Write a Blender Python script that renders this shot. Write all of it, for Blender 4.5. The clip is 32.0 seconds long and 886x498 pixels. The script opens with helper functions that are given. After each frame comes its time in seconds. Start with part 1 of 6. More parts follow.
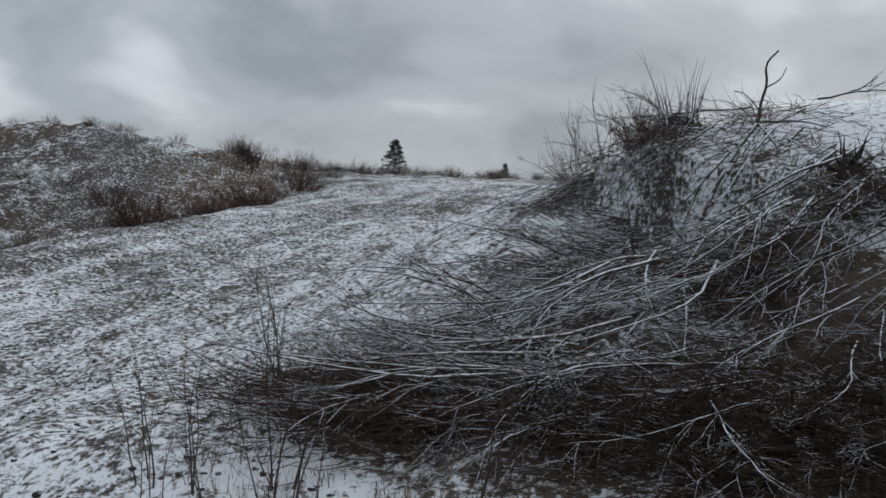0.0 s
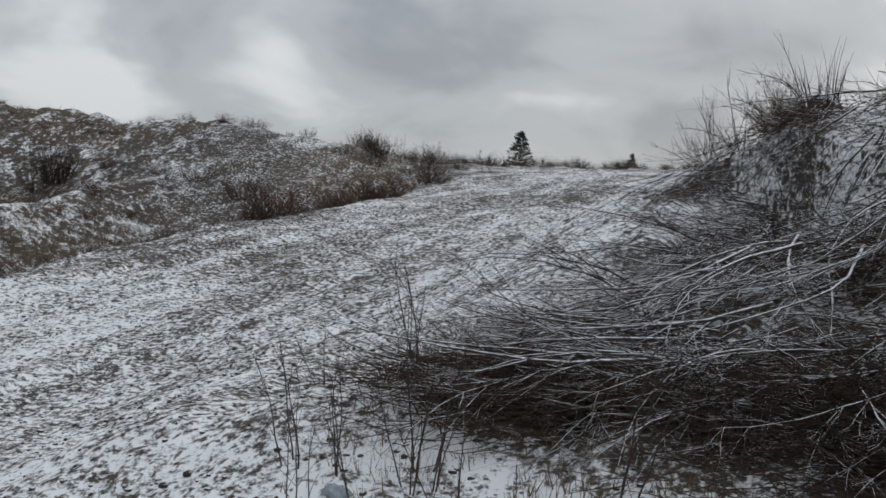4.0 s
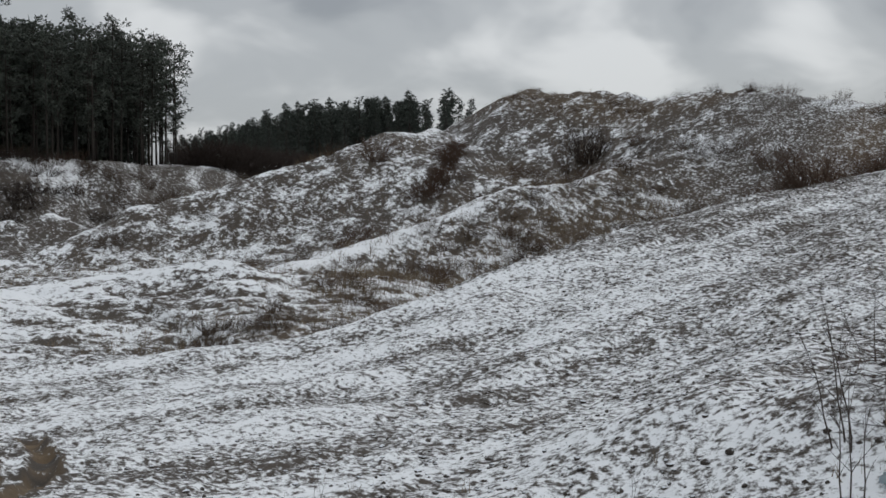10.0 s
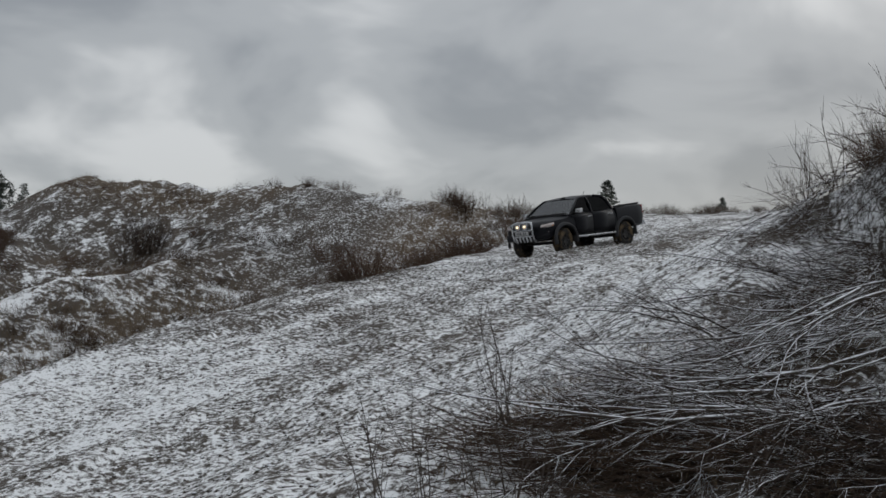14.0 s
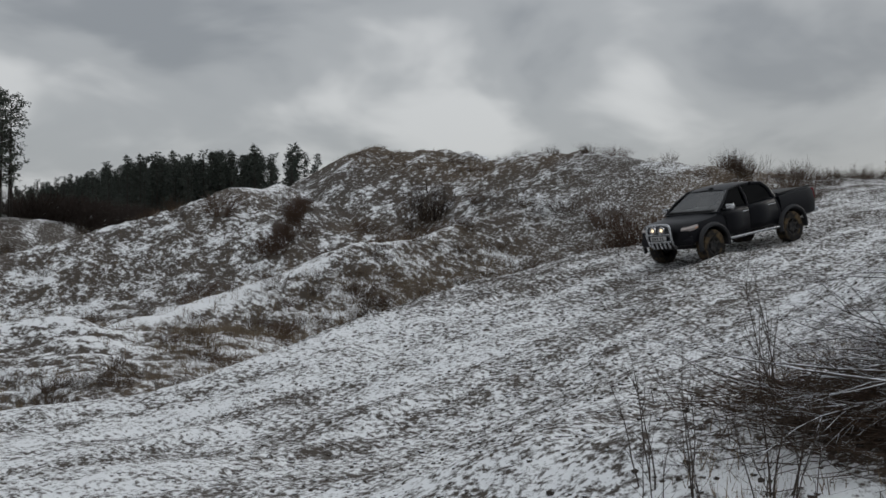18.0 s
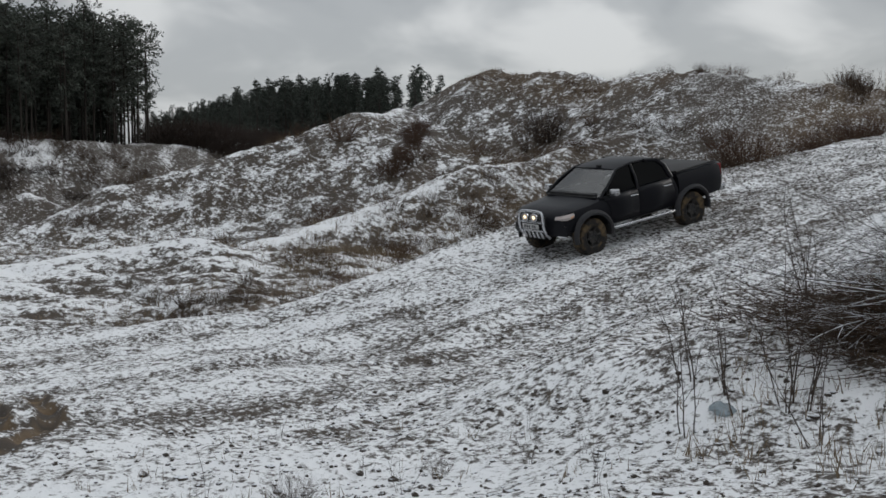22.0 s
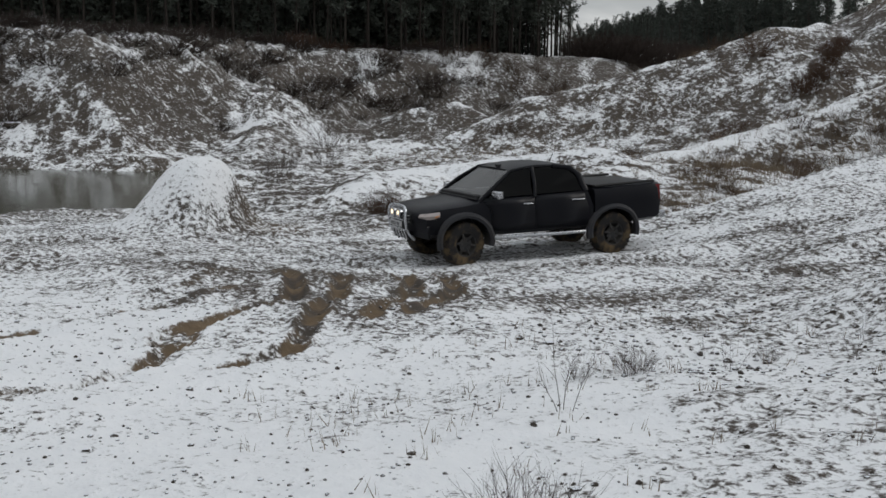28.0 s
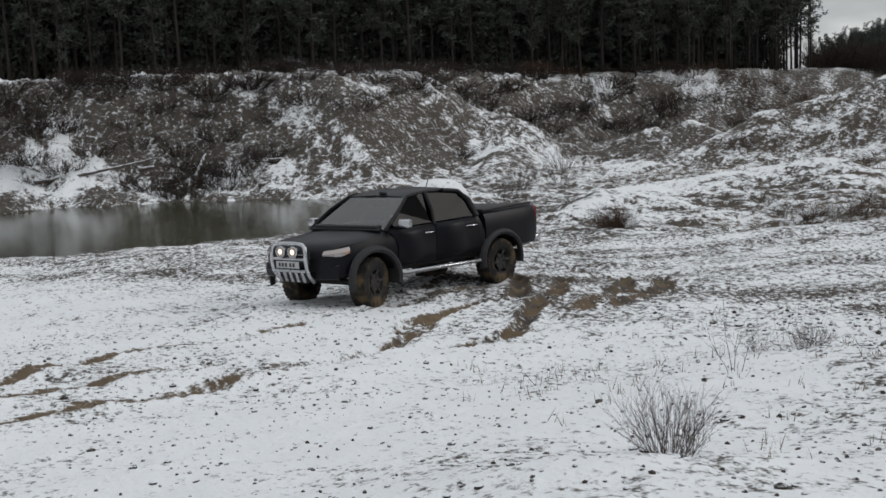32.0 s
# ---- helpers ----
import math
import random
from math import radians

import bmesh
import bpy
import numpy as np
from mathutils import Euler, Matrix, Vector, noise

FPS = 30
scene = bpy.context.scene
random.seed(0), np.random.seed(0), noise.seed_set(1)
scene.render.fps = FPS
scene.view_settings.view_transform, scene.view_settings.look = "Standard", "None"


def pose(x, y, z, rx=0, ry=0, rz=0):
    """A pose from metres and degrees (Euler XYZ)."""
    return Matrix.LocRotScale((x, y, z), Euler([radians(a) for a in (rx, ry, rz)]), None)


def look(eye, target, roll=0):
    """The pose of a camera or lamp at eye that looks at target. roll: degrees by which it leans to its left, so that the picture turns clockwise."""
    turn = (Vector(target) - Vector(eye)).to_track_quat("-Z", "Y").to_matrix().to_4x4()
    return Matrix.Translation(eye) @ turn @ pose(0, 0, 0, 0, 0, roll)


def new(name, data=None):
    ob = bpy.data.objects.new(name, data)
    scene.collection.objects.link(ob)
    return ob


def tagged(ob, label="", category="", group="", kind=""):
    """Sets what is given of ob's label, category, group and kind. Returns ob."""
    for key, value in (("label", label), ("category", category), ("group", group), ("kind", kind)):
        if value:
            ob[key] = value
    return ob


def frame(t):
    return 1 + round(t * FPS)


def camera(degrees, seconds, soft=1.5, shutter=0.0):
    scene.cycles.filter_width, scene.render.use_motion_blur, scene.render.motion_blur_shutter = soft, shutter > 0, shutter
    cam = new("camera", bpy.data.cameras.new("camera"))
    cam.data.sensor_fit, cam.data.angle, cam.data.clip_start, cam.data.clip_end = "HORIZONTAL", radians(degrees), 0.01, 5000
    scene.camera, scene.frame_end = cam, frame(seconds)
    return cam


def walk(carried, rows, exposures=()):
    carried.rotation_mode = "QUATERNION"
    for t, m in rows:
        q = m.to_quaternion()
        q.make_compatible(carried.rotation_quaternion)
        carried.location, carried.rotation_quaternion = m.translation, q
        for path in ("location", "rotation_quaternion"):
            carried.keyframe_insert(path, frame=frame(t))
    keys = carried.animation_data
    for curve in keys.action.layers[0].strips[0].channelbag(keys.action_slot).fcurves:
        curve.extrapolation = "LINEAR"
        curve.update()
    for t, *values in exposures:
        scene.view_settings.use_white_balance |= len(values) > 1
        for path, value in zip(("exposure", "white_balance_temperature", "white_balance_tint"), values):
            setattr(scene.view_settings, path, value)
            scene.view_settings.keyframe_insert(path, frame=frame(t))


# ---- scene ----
cam = camera(41.8, 32.0, soft=1.6)
METRES, EYE, TILT, LEAN, TURN = 10.0, 2.4, 0.0, -3.0, 0.0
ROWS = [
    (0.0, 0.0, 0.0, 0.0, 0.0, 0.0, -0.0),
    (0.5, -0.0046, -0.0025, 0.0001, 6.45, 1.02, 0.22),
    (1.0, -0.0112, -0.0133, -0.0011, 7.34, -0.91, 2.77),
    (1.5, -0.0051, 0.0046, -0.0075, 7.03, -2.05, 0.92),
    (2.0, -0.0062, -0.0029, -0.0068, 6.75, -0.73, 0.54),
    (2.5, -0.0099, -0.0018, -0.0064, 5.04, -0.43, -0.02),
    (3.0, -0.0102, -0.0001, -0.0076, 5.42, -0.07, 0.15),
    (3.5, -0.0107, -0.0011, -0.0066, 6.09, -0.42, 0.46),
    (5.5, -0.0106, -0.002, -0.0067, 6.15, 0.28, 0.2),
    (6.0, -0.0097, 0.0, -0.0071, 7.15, -0.29, 0.54),
    (6.5, -0.0089, 0.0011, -0.0063, 6.83, 0.02, 0.67),
    (7.0, -0.009, -0.0008, -0.0063, 6.95, 0.09, 0.83),
    (7.5, -0.0096, -0.0026, -0.0067, 7.61, -0.01, 0.83),
    (8.0, -0.0122, -0.0053, -0.0061, 8.47, -0.72, 1.26),
    (8.5, -0.0214, -0.0046, -0.0065, 11.18, -1.03, -0.81),
    (9.0, -0.0265, 0.0047, -0.0057, 20.91, -0.75, 0.4),
    (9.5, -0.0245, 0.0172, -0.0081, 31.22, 0.69, -0.29),
    (10.0, -0.0249, 0.0281, -0.0103, 31.87, -0.91, 2.5),
    (10.5, -0.0307, 0.0373, -0.0095, 34.3, -0.5, 2.69),
    (11.0, -0.0233, 0.0537, -0.012, 38.14, 1.56, 2.0),
    (11.5, -0.016, 0.0611, -0.0129, 35.07, 0.19, 2.27),
    (12.0, -0.0174, 0.0578, -0.0126, 30.55, 1.13, -0.77),
    (12.5, -0.0158, 0.0632, -0.0083, 25.53, 2.02, -0.29),
    (13.0, -0.0164, 0.0646, -0.0074, 12.82, 2.41, 0.9),
    (13.5, -0.0128, 0.0547, -0.0084, 10.5, 3.11, 1.13),
    (14.0, -0.0126, 0.0451, -0.0055, 10.61, 2.54, 2.81),
    (14.5, -0.0097, 0.0477, -0.0086, 11.2, 2.34, 2.76),
    (16.5, -0.0191, 0.0236, -0.0067, 13.81, 1.24, 2.04),
    (17.0, -0.0142, -0.0025, -0.0071, 21.56, 0.97, 1.69),
    (17.5, -0.003, -0.0131, -0.004, 27.57, 2.78, 2.42),
    (18.0, 0.015, -0.034, -0.0051, 24.27, 1.43, 2.48),
    (18.5, 0.0359, -0.0627, -0.0057, 26.32, 0.02, 3.33),
    (19.0, 0.0648, -0.0804, -0.0025, 28.78, -2.25, 2.69),
    (19.5, 0.0807, -0.1054, -0.0097, 28.31, -2.46, 4.14),
    (20.0, 0.109, -0.1353, 0.0035, 25.73, -2.46, 3.06),
    (20.5, 0.1239, -0.1389, 0.0019, 28.31, -2.19, 1.97),
    (21.0, 0.1278, -0.1411, -0.0004, 29.07, -2.3, 1.94),
    (21.5, 0.1267, -0.1417, 0.0001, 30.08, -2.56, 2.69),
    (22.0, 0.1262, -0.1408, 0.0003, 30.55, -2.26, 2.94),
    (22.5, 0.1268, -0.1423, 0.0, 31.69, -2.21, 2.9),
    (23.0, 0.1317, -0.1475, -0.0011, 33.11, -3.12, 3.07),
    (23.5, 0.1379, -0.1529, -0.0012, 33.95, -1.91, 3.1),
    (24.0, 0.1435, -0.1723, -0.0032, 34.78, -2.49, 3.3),
    (24.5, 0.1491, -0.1831, -0.0012, 36.01, -3.42, 3.12),
    (25.0, 0.1509, -0.19, 0.0021, 36.74, -3.21, 2.52),
    (25.5, 0.1595, -0.196, 0.0024, 38.46, -3.76, 2.79),
    (26.0, 0.188, -0.1998, -0.0049, 43.27, -5.12, 2.2),
    (26.5, 0.2084, -0.212, 0.0005, 45.88, -3.85, 3.2),
    (28.5, 0.2997, -0.2451, -0.0079, 52.69, -5.81, 1.42),
    (29.0, 0.3164, -0.2548, -0.0111, 55.28, -4.21, 3.54),
    (29.5, 0.3408, -0.2732, 0.0, 54.76, -5.7, 3.13),
    (30.0, 0.3633, -0.2777, -0.0003, 58.71, -4.59, 3.22),
    (30.5, 0.3894, -0.2837, -0.0029, 58.86, -5.44, 2.13),
    (31.0, 0.4172, -0.2871, -0.0062, 60.48, -2.58, 3.65),
    (31.5, 0.4414, -0.2973, -0.0114, 61.21, -2.81, 3.76),
    (32.0, 0.4712, -0.3175, -0.0203, 63.01, -3.99, 3.65),
]
walk(cam, [(t, pose(0, 0, EYE, TILT, LEAN, TURN) @ pose(METRES * x, METRES * y, METRES * z, 90 + pitch, roll, yaw)) for t, x, y, z, yaw, pitch, roll in ROWS],
     [(0, -0.11, 6100, 10), (1.5, -0.03, 6320, 10), (3, 0.01, 6370, 10), (9, 0, 6430, 10), (11, 0.02, 6450, 10), (13, -0.08, 6450, 10), (17, -0.20, 6500, 10), (19, -0.16, 6500, 10), (21, -0.05, 6500, 10), (26, 0, 6520, 10), (30, 0, 6560, 10), (32, 0.07, 6560, 10)])

# ---------- light: an overcast winter sky and a weak veiled sun ----------
SUN_AZ, SUN_EL = radians(20), radians(26)
sun = new("sun", bpy.data.lights.new("sun", "SUN"))
sun.data.energy, sun.data.angle, sun.data.color = 0.55, radians(25), (1.0, 0.97, 0.93)
sun.matrix_world = look((math.sin(SUN_AZ) * 50, math.cos(SUN_AZ) * 50, 50 * math.tan(SUN_EL)), (0, 0, 0))


def sky_world():
    world = bpy.data.worlds.new("overcast")
    scene.world = world
    world.use_nodes = True
    n, l = world.node_tree.nodes, world.node_tree.links
    n.clear()
    out, bg = n.new("ShaderNodeOutputWorld"), n.new("ShaderNodeBackground")
    sky = n.new("ShaderNodeTexSky")
    sky.sky_type, sky.sun_disc, sky.sun_elevation, sky.sun_rotation = "NISHITA", False, SUN_EL, SUN_AZ
    dim = n.new("ShaderNodeVectorMath")
    dim.operation = "SCALE"
    dim.inputs["Scale"].default_value = 0.10
    l.new(sky.outputs[0], dim.inputs[0])
    tc, sep = n.new("ShaderNodeTexCoord"), n.new("ShaderNodeSeparateXYZ")
    turn = n.new("ShaderNodeVectorRotate")
    turn.rotation_type = "Z_AXIS"
    turn.inputs["Angle"].default_value = radians(-11)
    l.new(tc.outputs["Generated"], turn.inputs["Vector"])
    l.new(turn.outputs[0], sep.inputs[0])

    def op(kind, a, b=0.0, c=0.0):
        m = n.new("ShaderNodeMath")
        m.operation = kind
        for i, v in enumerate((a, b, c)):
            if isinstance(v, (int, float)):
                m.inputs[i].default_value = v
            else:
                l.new(v, m.inputs[i])
        return m.outputs[0]
    up = op("MAXIMUM", sep.outputs[2], 0.0)
    den = op("ADD", up, 0.40)
    comb = n.new("ShaderNodeCombineXYZ")
    l.new(op("DIVIDE", sep.outputs[0], den), comb.inputs[0])
    l.new(op("DIVIDE", sep.outputs[1], den), comb.inputs[1])
    comb.inputs[2].default_value = 3.7

    def cloud(scale, detail, rough, dist, seed):
        t = n.new("ShaderNodeTexNoise")
        t.inputs["Scale"].default_value, t.inputs["Detail"].default_value = scale, detail
        t.inputs["Roughness"].default_value, t.inputs["Distortion"].default_value = rough, dist
        shift = n.new("ShaderNodeVectorMath")
        shift.operation = "ADD"
        shift.inputs[1].default_value = seed
        l.new(comb.outputs[0], shift.inputs[0])
        l.new(shift.outputs[0], t.inputs["Vector"])
        return t.outputs["Fac"]
    big, mid = cloud(1.1, 2, 0.45, 0.2, (2.0, 0.5, 0)), cloud(3.4, 4, 0.46, 0.35, (7.1, 2.3, 0))
    mixv = op("ADD", op("MULTIPLY", big, 0.35), op("MULTIPLY", mid, 0.65))
    # banks of cloud: azimuth, elevation, breadth, thinness
    for az, el, wide, thin in ((22.4, 7.0, 2.6, 0.06), (14.3, 8.0, 2.0, 0.055), (8.3, 10.0, 4.0, -0.05), (0.0, 6.0, 5.0, -0.03), (-9.6, 9.0, 4.0, 0.02), (39.5, 5.6, 2.2, 0.06),
                               (29.9, 8.6, 2.4, 0.06), (37.6, 9.8, 3.0, -0.04), (17.0, 4.2, 3.0, -0.03), (25.5, 11.5, 3.4, -0.05), (31.0, 12.0, 3.0, -0.05)):
        axis = (-math.sin(radians(az - 11)) * math.cos(radians(el)), math.cos(radians(az - 11)) * math.cos(radians(el)), math.sin(radians(el)))
        dot = n.new("ShaderNodeVectorMath")
        dot.operation = "DOT_PRODUCT"
        l.new(turn.outputs[0], dot.inputs[0])
        dot.inputs[1].default_value = axis
        lobe = op("EXPONENT", op("MULTIPLY", op("SUBTRACT", dot.outputs["Value"], 1.0), 1.0 / radians(wide) ** 2))
        mixv = op("ADD", mixv, op("MULTIPLY", lobe, thin))
    ramp = n.new("ShaderNodeValToRGB")
    ramp.color_ramp.interpolation = "EASE"
    e = ramp.color_ramp.elements
    e[0].position, e[0].color = 0.38, (0.285, 0.305, 0.328, 1)
    e[1].position, e[1].color = 0.64, (0.660, 0.675, 0.682, 1)
    m = e.new(0.51)
    m.color = (0.415, 0.435, 0.452, 1)
    l.new(mixv, ramp.inputs[0])
    # a paler, smoother band low down, and a brighter zenith
    low = n.new("ShaderNodeMix")
    low.data_type = "RGBA"
    l.new(op("MULTIPLY", op("POWER", op("SUBTRACT", 1.0, op("MINIMUM", op("MULTIPLY", up, 5.0), 1.0)), 3.0), 0.7), low.inputs["Factor"])
    l.new(ramp.outputs[0], low.inputs["A"])
    low.inputs["B"].default_value = (0.400, 0.422, 0.440, 1)
    high = n.new("ShaderNodeVectorMath")
    high.operation = "SCALE"
    l.new(low.outputs["Result"], high.inputs[0])
    l.new(op("ADD", 1.0, op("MULTIPLY", op("MULTIPLY", up, up), 1.2)), high.inputs["Scale"])
    mix = n.new("ShaderNodeMix")
    mix.data_type = "RGBA"
    mix.inputs["Factor"].default_value = 0.94
    l.new(dim.outputs[0], mix.inputs["A"])
    l.new(high.outputs[0], mix.inputs["B"])
    l.new(mix.outputs["Result"], bg.inputs["Color"])
    bg.inputs["Strength"].default_value = 1.0
    l.new(bg.outputs[0], out.inputs[0])


sky_world()


# ---------- materials ----------
class Mat:
    """Short hand for node materials."""

    def __init__(self, name, rough=0.8, metal=0.0, spec=0.4):
        self.m = bpy.data.materials.new(name)
        self.m.use_nodes = True
        self.n, self.l = self.m.node_tree.nodes, self.m.node_tree.links
        self.b = self.n["Principled BSDF"]
        self.b.inputs["Roughness"].default_value, self.b.inputs["Metallic"].default_value = rough, metal
        self.b.inputs["Specular IOR Level"].default_value = spec
        self.co = self.n.new("ShaderNodeTexCoord").outputs["Object"]

    def set(self, sock, v):
        if isinstance(v, (int, float)):
            sock.default_value = v
        elif isinstance(v, tuple):
            sock.default_value = (*v, 1) if len(v) == 3 and len(sock.default_value) == 4 else v
        else:
            self.l.new(v, sock)

    def op(self, kind, a, b=0.0, c=0.0, clamp=False):
        m = self.n.new("ShaderNodeMath")
        m.operation, m.use_clamp = kind, clamp
        for i, v in enumerate((a, b, c)):
            self.set(m.inputs[i], v)
        return m.outputs[0]

    def noise(self, scale, detail=3, rough=0.55, dist=0.0, stretch=None, co=None):
        t = self.n.new("ShaderNodeTexNoise")
        t.inputs["Scale"].default_value, t.inputs["Detail"].default_value = scale, detail
        t.inputs["Roughness"].default_value, t.inputs["Distortion"].default_value = rough, dist
        c = co or self.co
        if stretch:
            mp = self.n.new("ShaderNodeMapping")
            mp.inputs["Rotation"].default_value = (0, 0, stretch[0])
            mp.inputs["Scale"].default_value = stretch[1:]
            self.l.new(c, mp.inputs[0])
            c = mp.outputs[0]
        self.l.new(c, t.inputs["Vector"])
        return t.outputs["Fac"]

    def step(self, v, lo, hi, to0=0.0, to1=1.0):
        r = self.n.new("ShaderNodeMapRange")
        r.interpolation_type = "SMOOTHSTEP"
        self.set(r.inputs[0], v), self.set(r.inputs[1], lo), self.set(r.inputs[2], hi)
        self.set(r.inputs[3], to0), self.set(r.inputs[4], to1)
        return r.outputs[0]

    def mix(self, f, a, b):
        m = self.n.new("ShaderNodeMix")
        m.data_type = "RGBA"
        self.set(m.inputs["Factor"], f), self.set(m.inputs["A"], a), self.set(m.inputs["B"], b)
        return m.outputs["Result"]

    def attr(self, name):
        a = self.n.new("ShaderNodeAttribute")
        a.attribute_name = name
        return a.outputs["Fac"]

    def rand(self):
        return self.n.new("ShaderNodeObjectInfo").outputs["Random"]

    def island(self):
        return self.n.new("ShaderNodeNewGeometry").outputs["Random Per Island"]

    def normal_z(self):
        s = self.n.new("ShaderNodeSeparateXYZ")
        self.l.new(self.n.new("ShaderNodeNewGeometry").outputs["Normal"], s.inputs[0])
        return s.outputs[2]

    def color(self, c):
        self.set(self.b.inputs["Base Color"], c)
        return self

    def rough(self, v):
        self.set(self.b.inputs["Roughness"], v)
        return self

    def bump(self, h, strength=0.4, dist=0.02):
        b = self.n.new("ShaderNodeBump")
        b.inputs["Strength"].default_value, b.inputs["Distance"].default_value = strength, dist
        self.l.new(h, b.inputs["Height"])
        self.l.new(b.outputs[0], self.b.inputs["Normal"])
        return self


def ground_material():
    g = Mat("snowy_soil", 0.85, 0, 0.25)
    bare, sand, grass = g.attr("bare"), g.attr("sand"), g.attr("grass")
    fine, clod = g.noise(32, 3, 0.6), g.noise(11.0, 3, 0.58, 0.2)
    broad = g.noise(1.9, 4, 0.65, 0.3)
    patch = g.noise(0.8, 3, 0.6, 0.4)
    field = g.op("ADD", g.op("ADD", g.op("MULTIPLY", clod, 0.46), g.op("MULTIPLY", fine, 0.24)), g.op("ADD", g.op("MULTIPLY", broad, 0.20), g.op("MULTIPLY", patch, 0.10)))
    coarse = g.op("ADD", g.op("ADD", g.op("MULTIPLY", clod, 0.28), g.op("MULTIPLY", fine, 0.12)), g.op("ADD", g.op("MULTIPLY", g.noise(4.4, 4, 0.6, 0.3), 0.42), g.op("MULTIPLY", broad, 0.18)))
    far = g.attr("slope")
    field = g.op("ADD", g.op("MULTIPLY", field, g.op("SUBTRACT", 1.0, far)), g.op("MULTIPLY", coarse, far))
    cut = g.op("SUBTRACT", 0.63, g.op("MULTIPLY", bare, 0.27))
    open_ = g.step(field, g.op("SUBTRACT", cut, 0.045), g.op("ADD", cut, 0.068))
    soil = g.mix(g.noise(3.0, 4, 0.6), (0.040, 0.034, 0.029), (0.110, 0.091, 0.076))
    soil = g.mix(g.step(g.noise(0.45, 3, 0.6), 0.42, 0.62), soil, (0.074, 0.063, 0.053))
    soil = g.mix(grass, soil, g.mix(g.noise(14, 3, 0.7), (0.052, 0.038, 0.026), (0.16, 0.115, 0.075)))
    loam = g.mix(g.noise(7, 3, 0.6), (0.095, 0.066, 0.040), (0.215, 0.155, 0.098))
    soil = g.mix(sand, soil, loam)
    snow = g.mix(g.noise(1.3, 4, 0.6), (0.775, 0.792, 0.815), (0.915, 0.922, 0.934))
    white = g.op("SUBTRACT", 1.0, g.op("MAXIMUM", open_, g.step(g.op("ADD", sand, g.op("MULTIPLY", g.op("SUBTRACT", field, 0.5), 2.6)), 0.28, 0.66)))
    g.color(g.mix(white, soil, snow))
    g.rough(g.step(white, 0, 1, 0.92, 0.6))
    g.bump(g.op("ADD", g.op("MULTIPLY", clod, 1.0), g.op("MULTIPLY", fine, 0.45)), 0.55, 0.05)
    return g.m


M_GROUND = ground_material()


def water_material():
    w = Mat("pond_water", 0.14, 0, 0.22)
    w.color(w.mix(w.noise(0.25, 3), (0.034, 0.036, 0.020), (0.058, 0.058, 0.034)))
    w.bump(w.noise(3.5, 3, 0.6, 0.4, (0.3, 1.0, 0.35, 1)), 0.12, 0.02)
    return w.m


M_WATER = water_material()

# ---------- lay of the land ----------


def hash01(ix, iy, seed):
    h = (ix.astype(np.int64) * 374761393 + iy.astype(np.int64) * 668265263 + seed * 974711) & 0xFFFFFFFF
    h = ((h ^ (h >> 13)) * 1274126177) & 0xFFFFFFFF
    return ((h ^ (h >> 16)) & 0xFFFF) / 65535.0


def vnoise(x, y, seed=0):
    ix, iy = np.floor(x), np.floor(y)
    fx, fy = x - ix, y - iy
    fx, fy = fx * fx * fx * (fx * (fx * 6 - 15) + 10), fy * fy * fy * (fy * (fy * 6 - 15) + 10)
    a, b = hash01(ix, iy, seed), hash01(ix + 1, iy, seed)
    c, d = hash01(ix, iy + 1, seed), hash01(ix + 1, iy + 1, seed)
    return (a * (1 - fx) + b * fx) * (1 - fy) + (c * (1 - fx) + d * fx) * fy - 0.5


def fbm(x, y, octaves=4, seed=0, gain=0.5):
    v, amp, fr = 0.0, 1.0, 1.0
    for i in range(octaves):
        v = v + amp * vnoise(x * fr + 17.3 * i, y * fr - 9.1 * i, seed + i)
        amp, fr = amp * gain, fr * 2.03
    return v


def smooth(v, lo, hi):
    t = np.clip((v - lo) / (hi - lo), 0, 1)
    return t * t * (3 - 2 * t)


def softplus(v, k):
    return k * np.logaddexp(0, v / k)


def smax(a, b, k=0.35):
    return b + softplus(a - b, k)


def along(line, x, y):
    """Distance from a crest line, its height and side (positive: on the left of its way) at the foot of the perpendicular."""
    best = np.full(np.shape(x), 1e9)
    zz, side = np.zeros(np.shape(x)), np.zeros(np.shape(x))
    for p, q in zip(line, line[1:]):
        dx, dy = q[0] - p[0], q[1] - p[1]
        t = np.clip(((x - p[0]) * dx + (y - p[1]) * dy) / (dx * dx + dy * dy), 0, 1)
        d = np.hypot(x - p[0] - t * dx, y - p[1] - t * dy)
        near = d < best
        best = np.where(near, d, best)
        if len(p) > 2:
            zz = np.where(near, p[2] + t * (q[2] - p[2]), zz)
        side = np.where(near, np.sign(dx * (y - p[1]) - dy * (x - p[0])), side)
    return best, zz, side


# crest lines: x, y, height
EDGE = [(-7.5, 80), (-5.5, 56), (-4.6, 47), (-5.6, 40), (-8.0, 30), (-10.0, 25.5), (-11.1, 22.0), (-12.0, 18.8), (-13.2, 16.0), (-15.2, 13.9), (-17.6, 12.8)]
RIDGE = [(0, 60, 5.6), (-5, 52, 5.6), (-7.5, 49.4, 5.9), (-11, 49, 6.3), (-15, 50, 6.9), (-22, 53, 7.1), (-28, 53.7, 7.85), (-31, 53.5, 6.6), (-36, 55, 5.5), (-48, 62, 5.0)]
KNOLL = [(-32, 52, 5.6), (-30.2, 46.7, 5.5), (-31, 44.8, 5.3), (-33, 41, 3.9), (-35.2, 36.2, 2.3), (-36.2, 33.8, 1.6), (-37, 30, 0.3), (-38, 25, -0.9)]
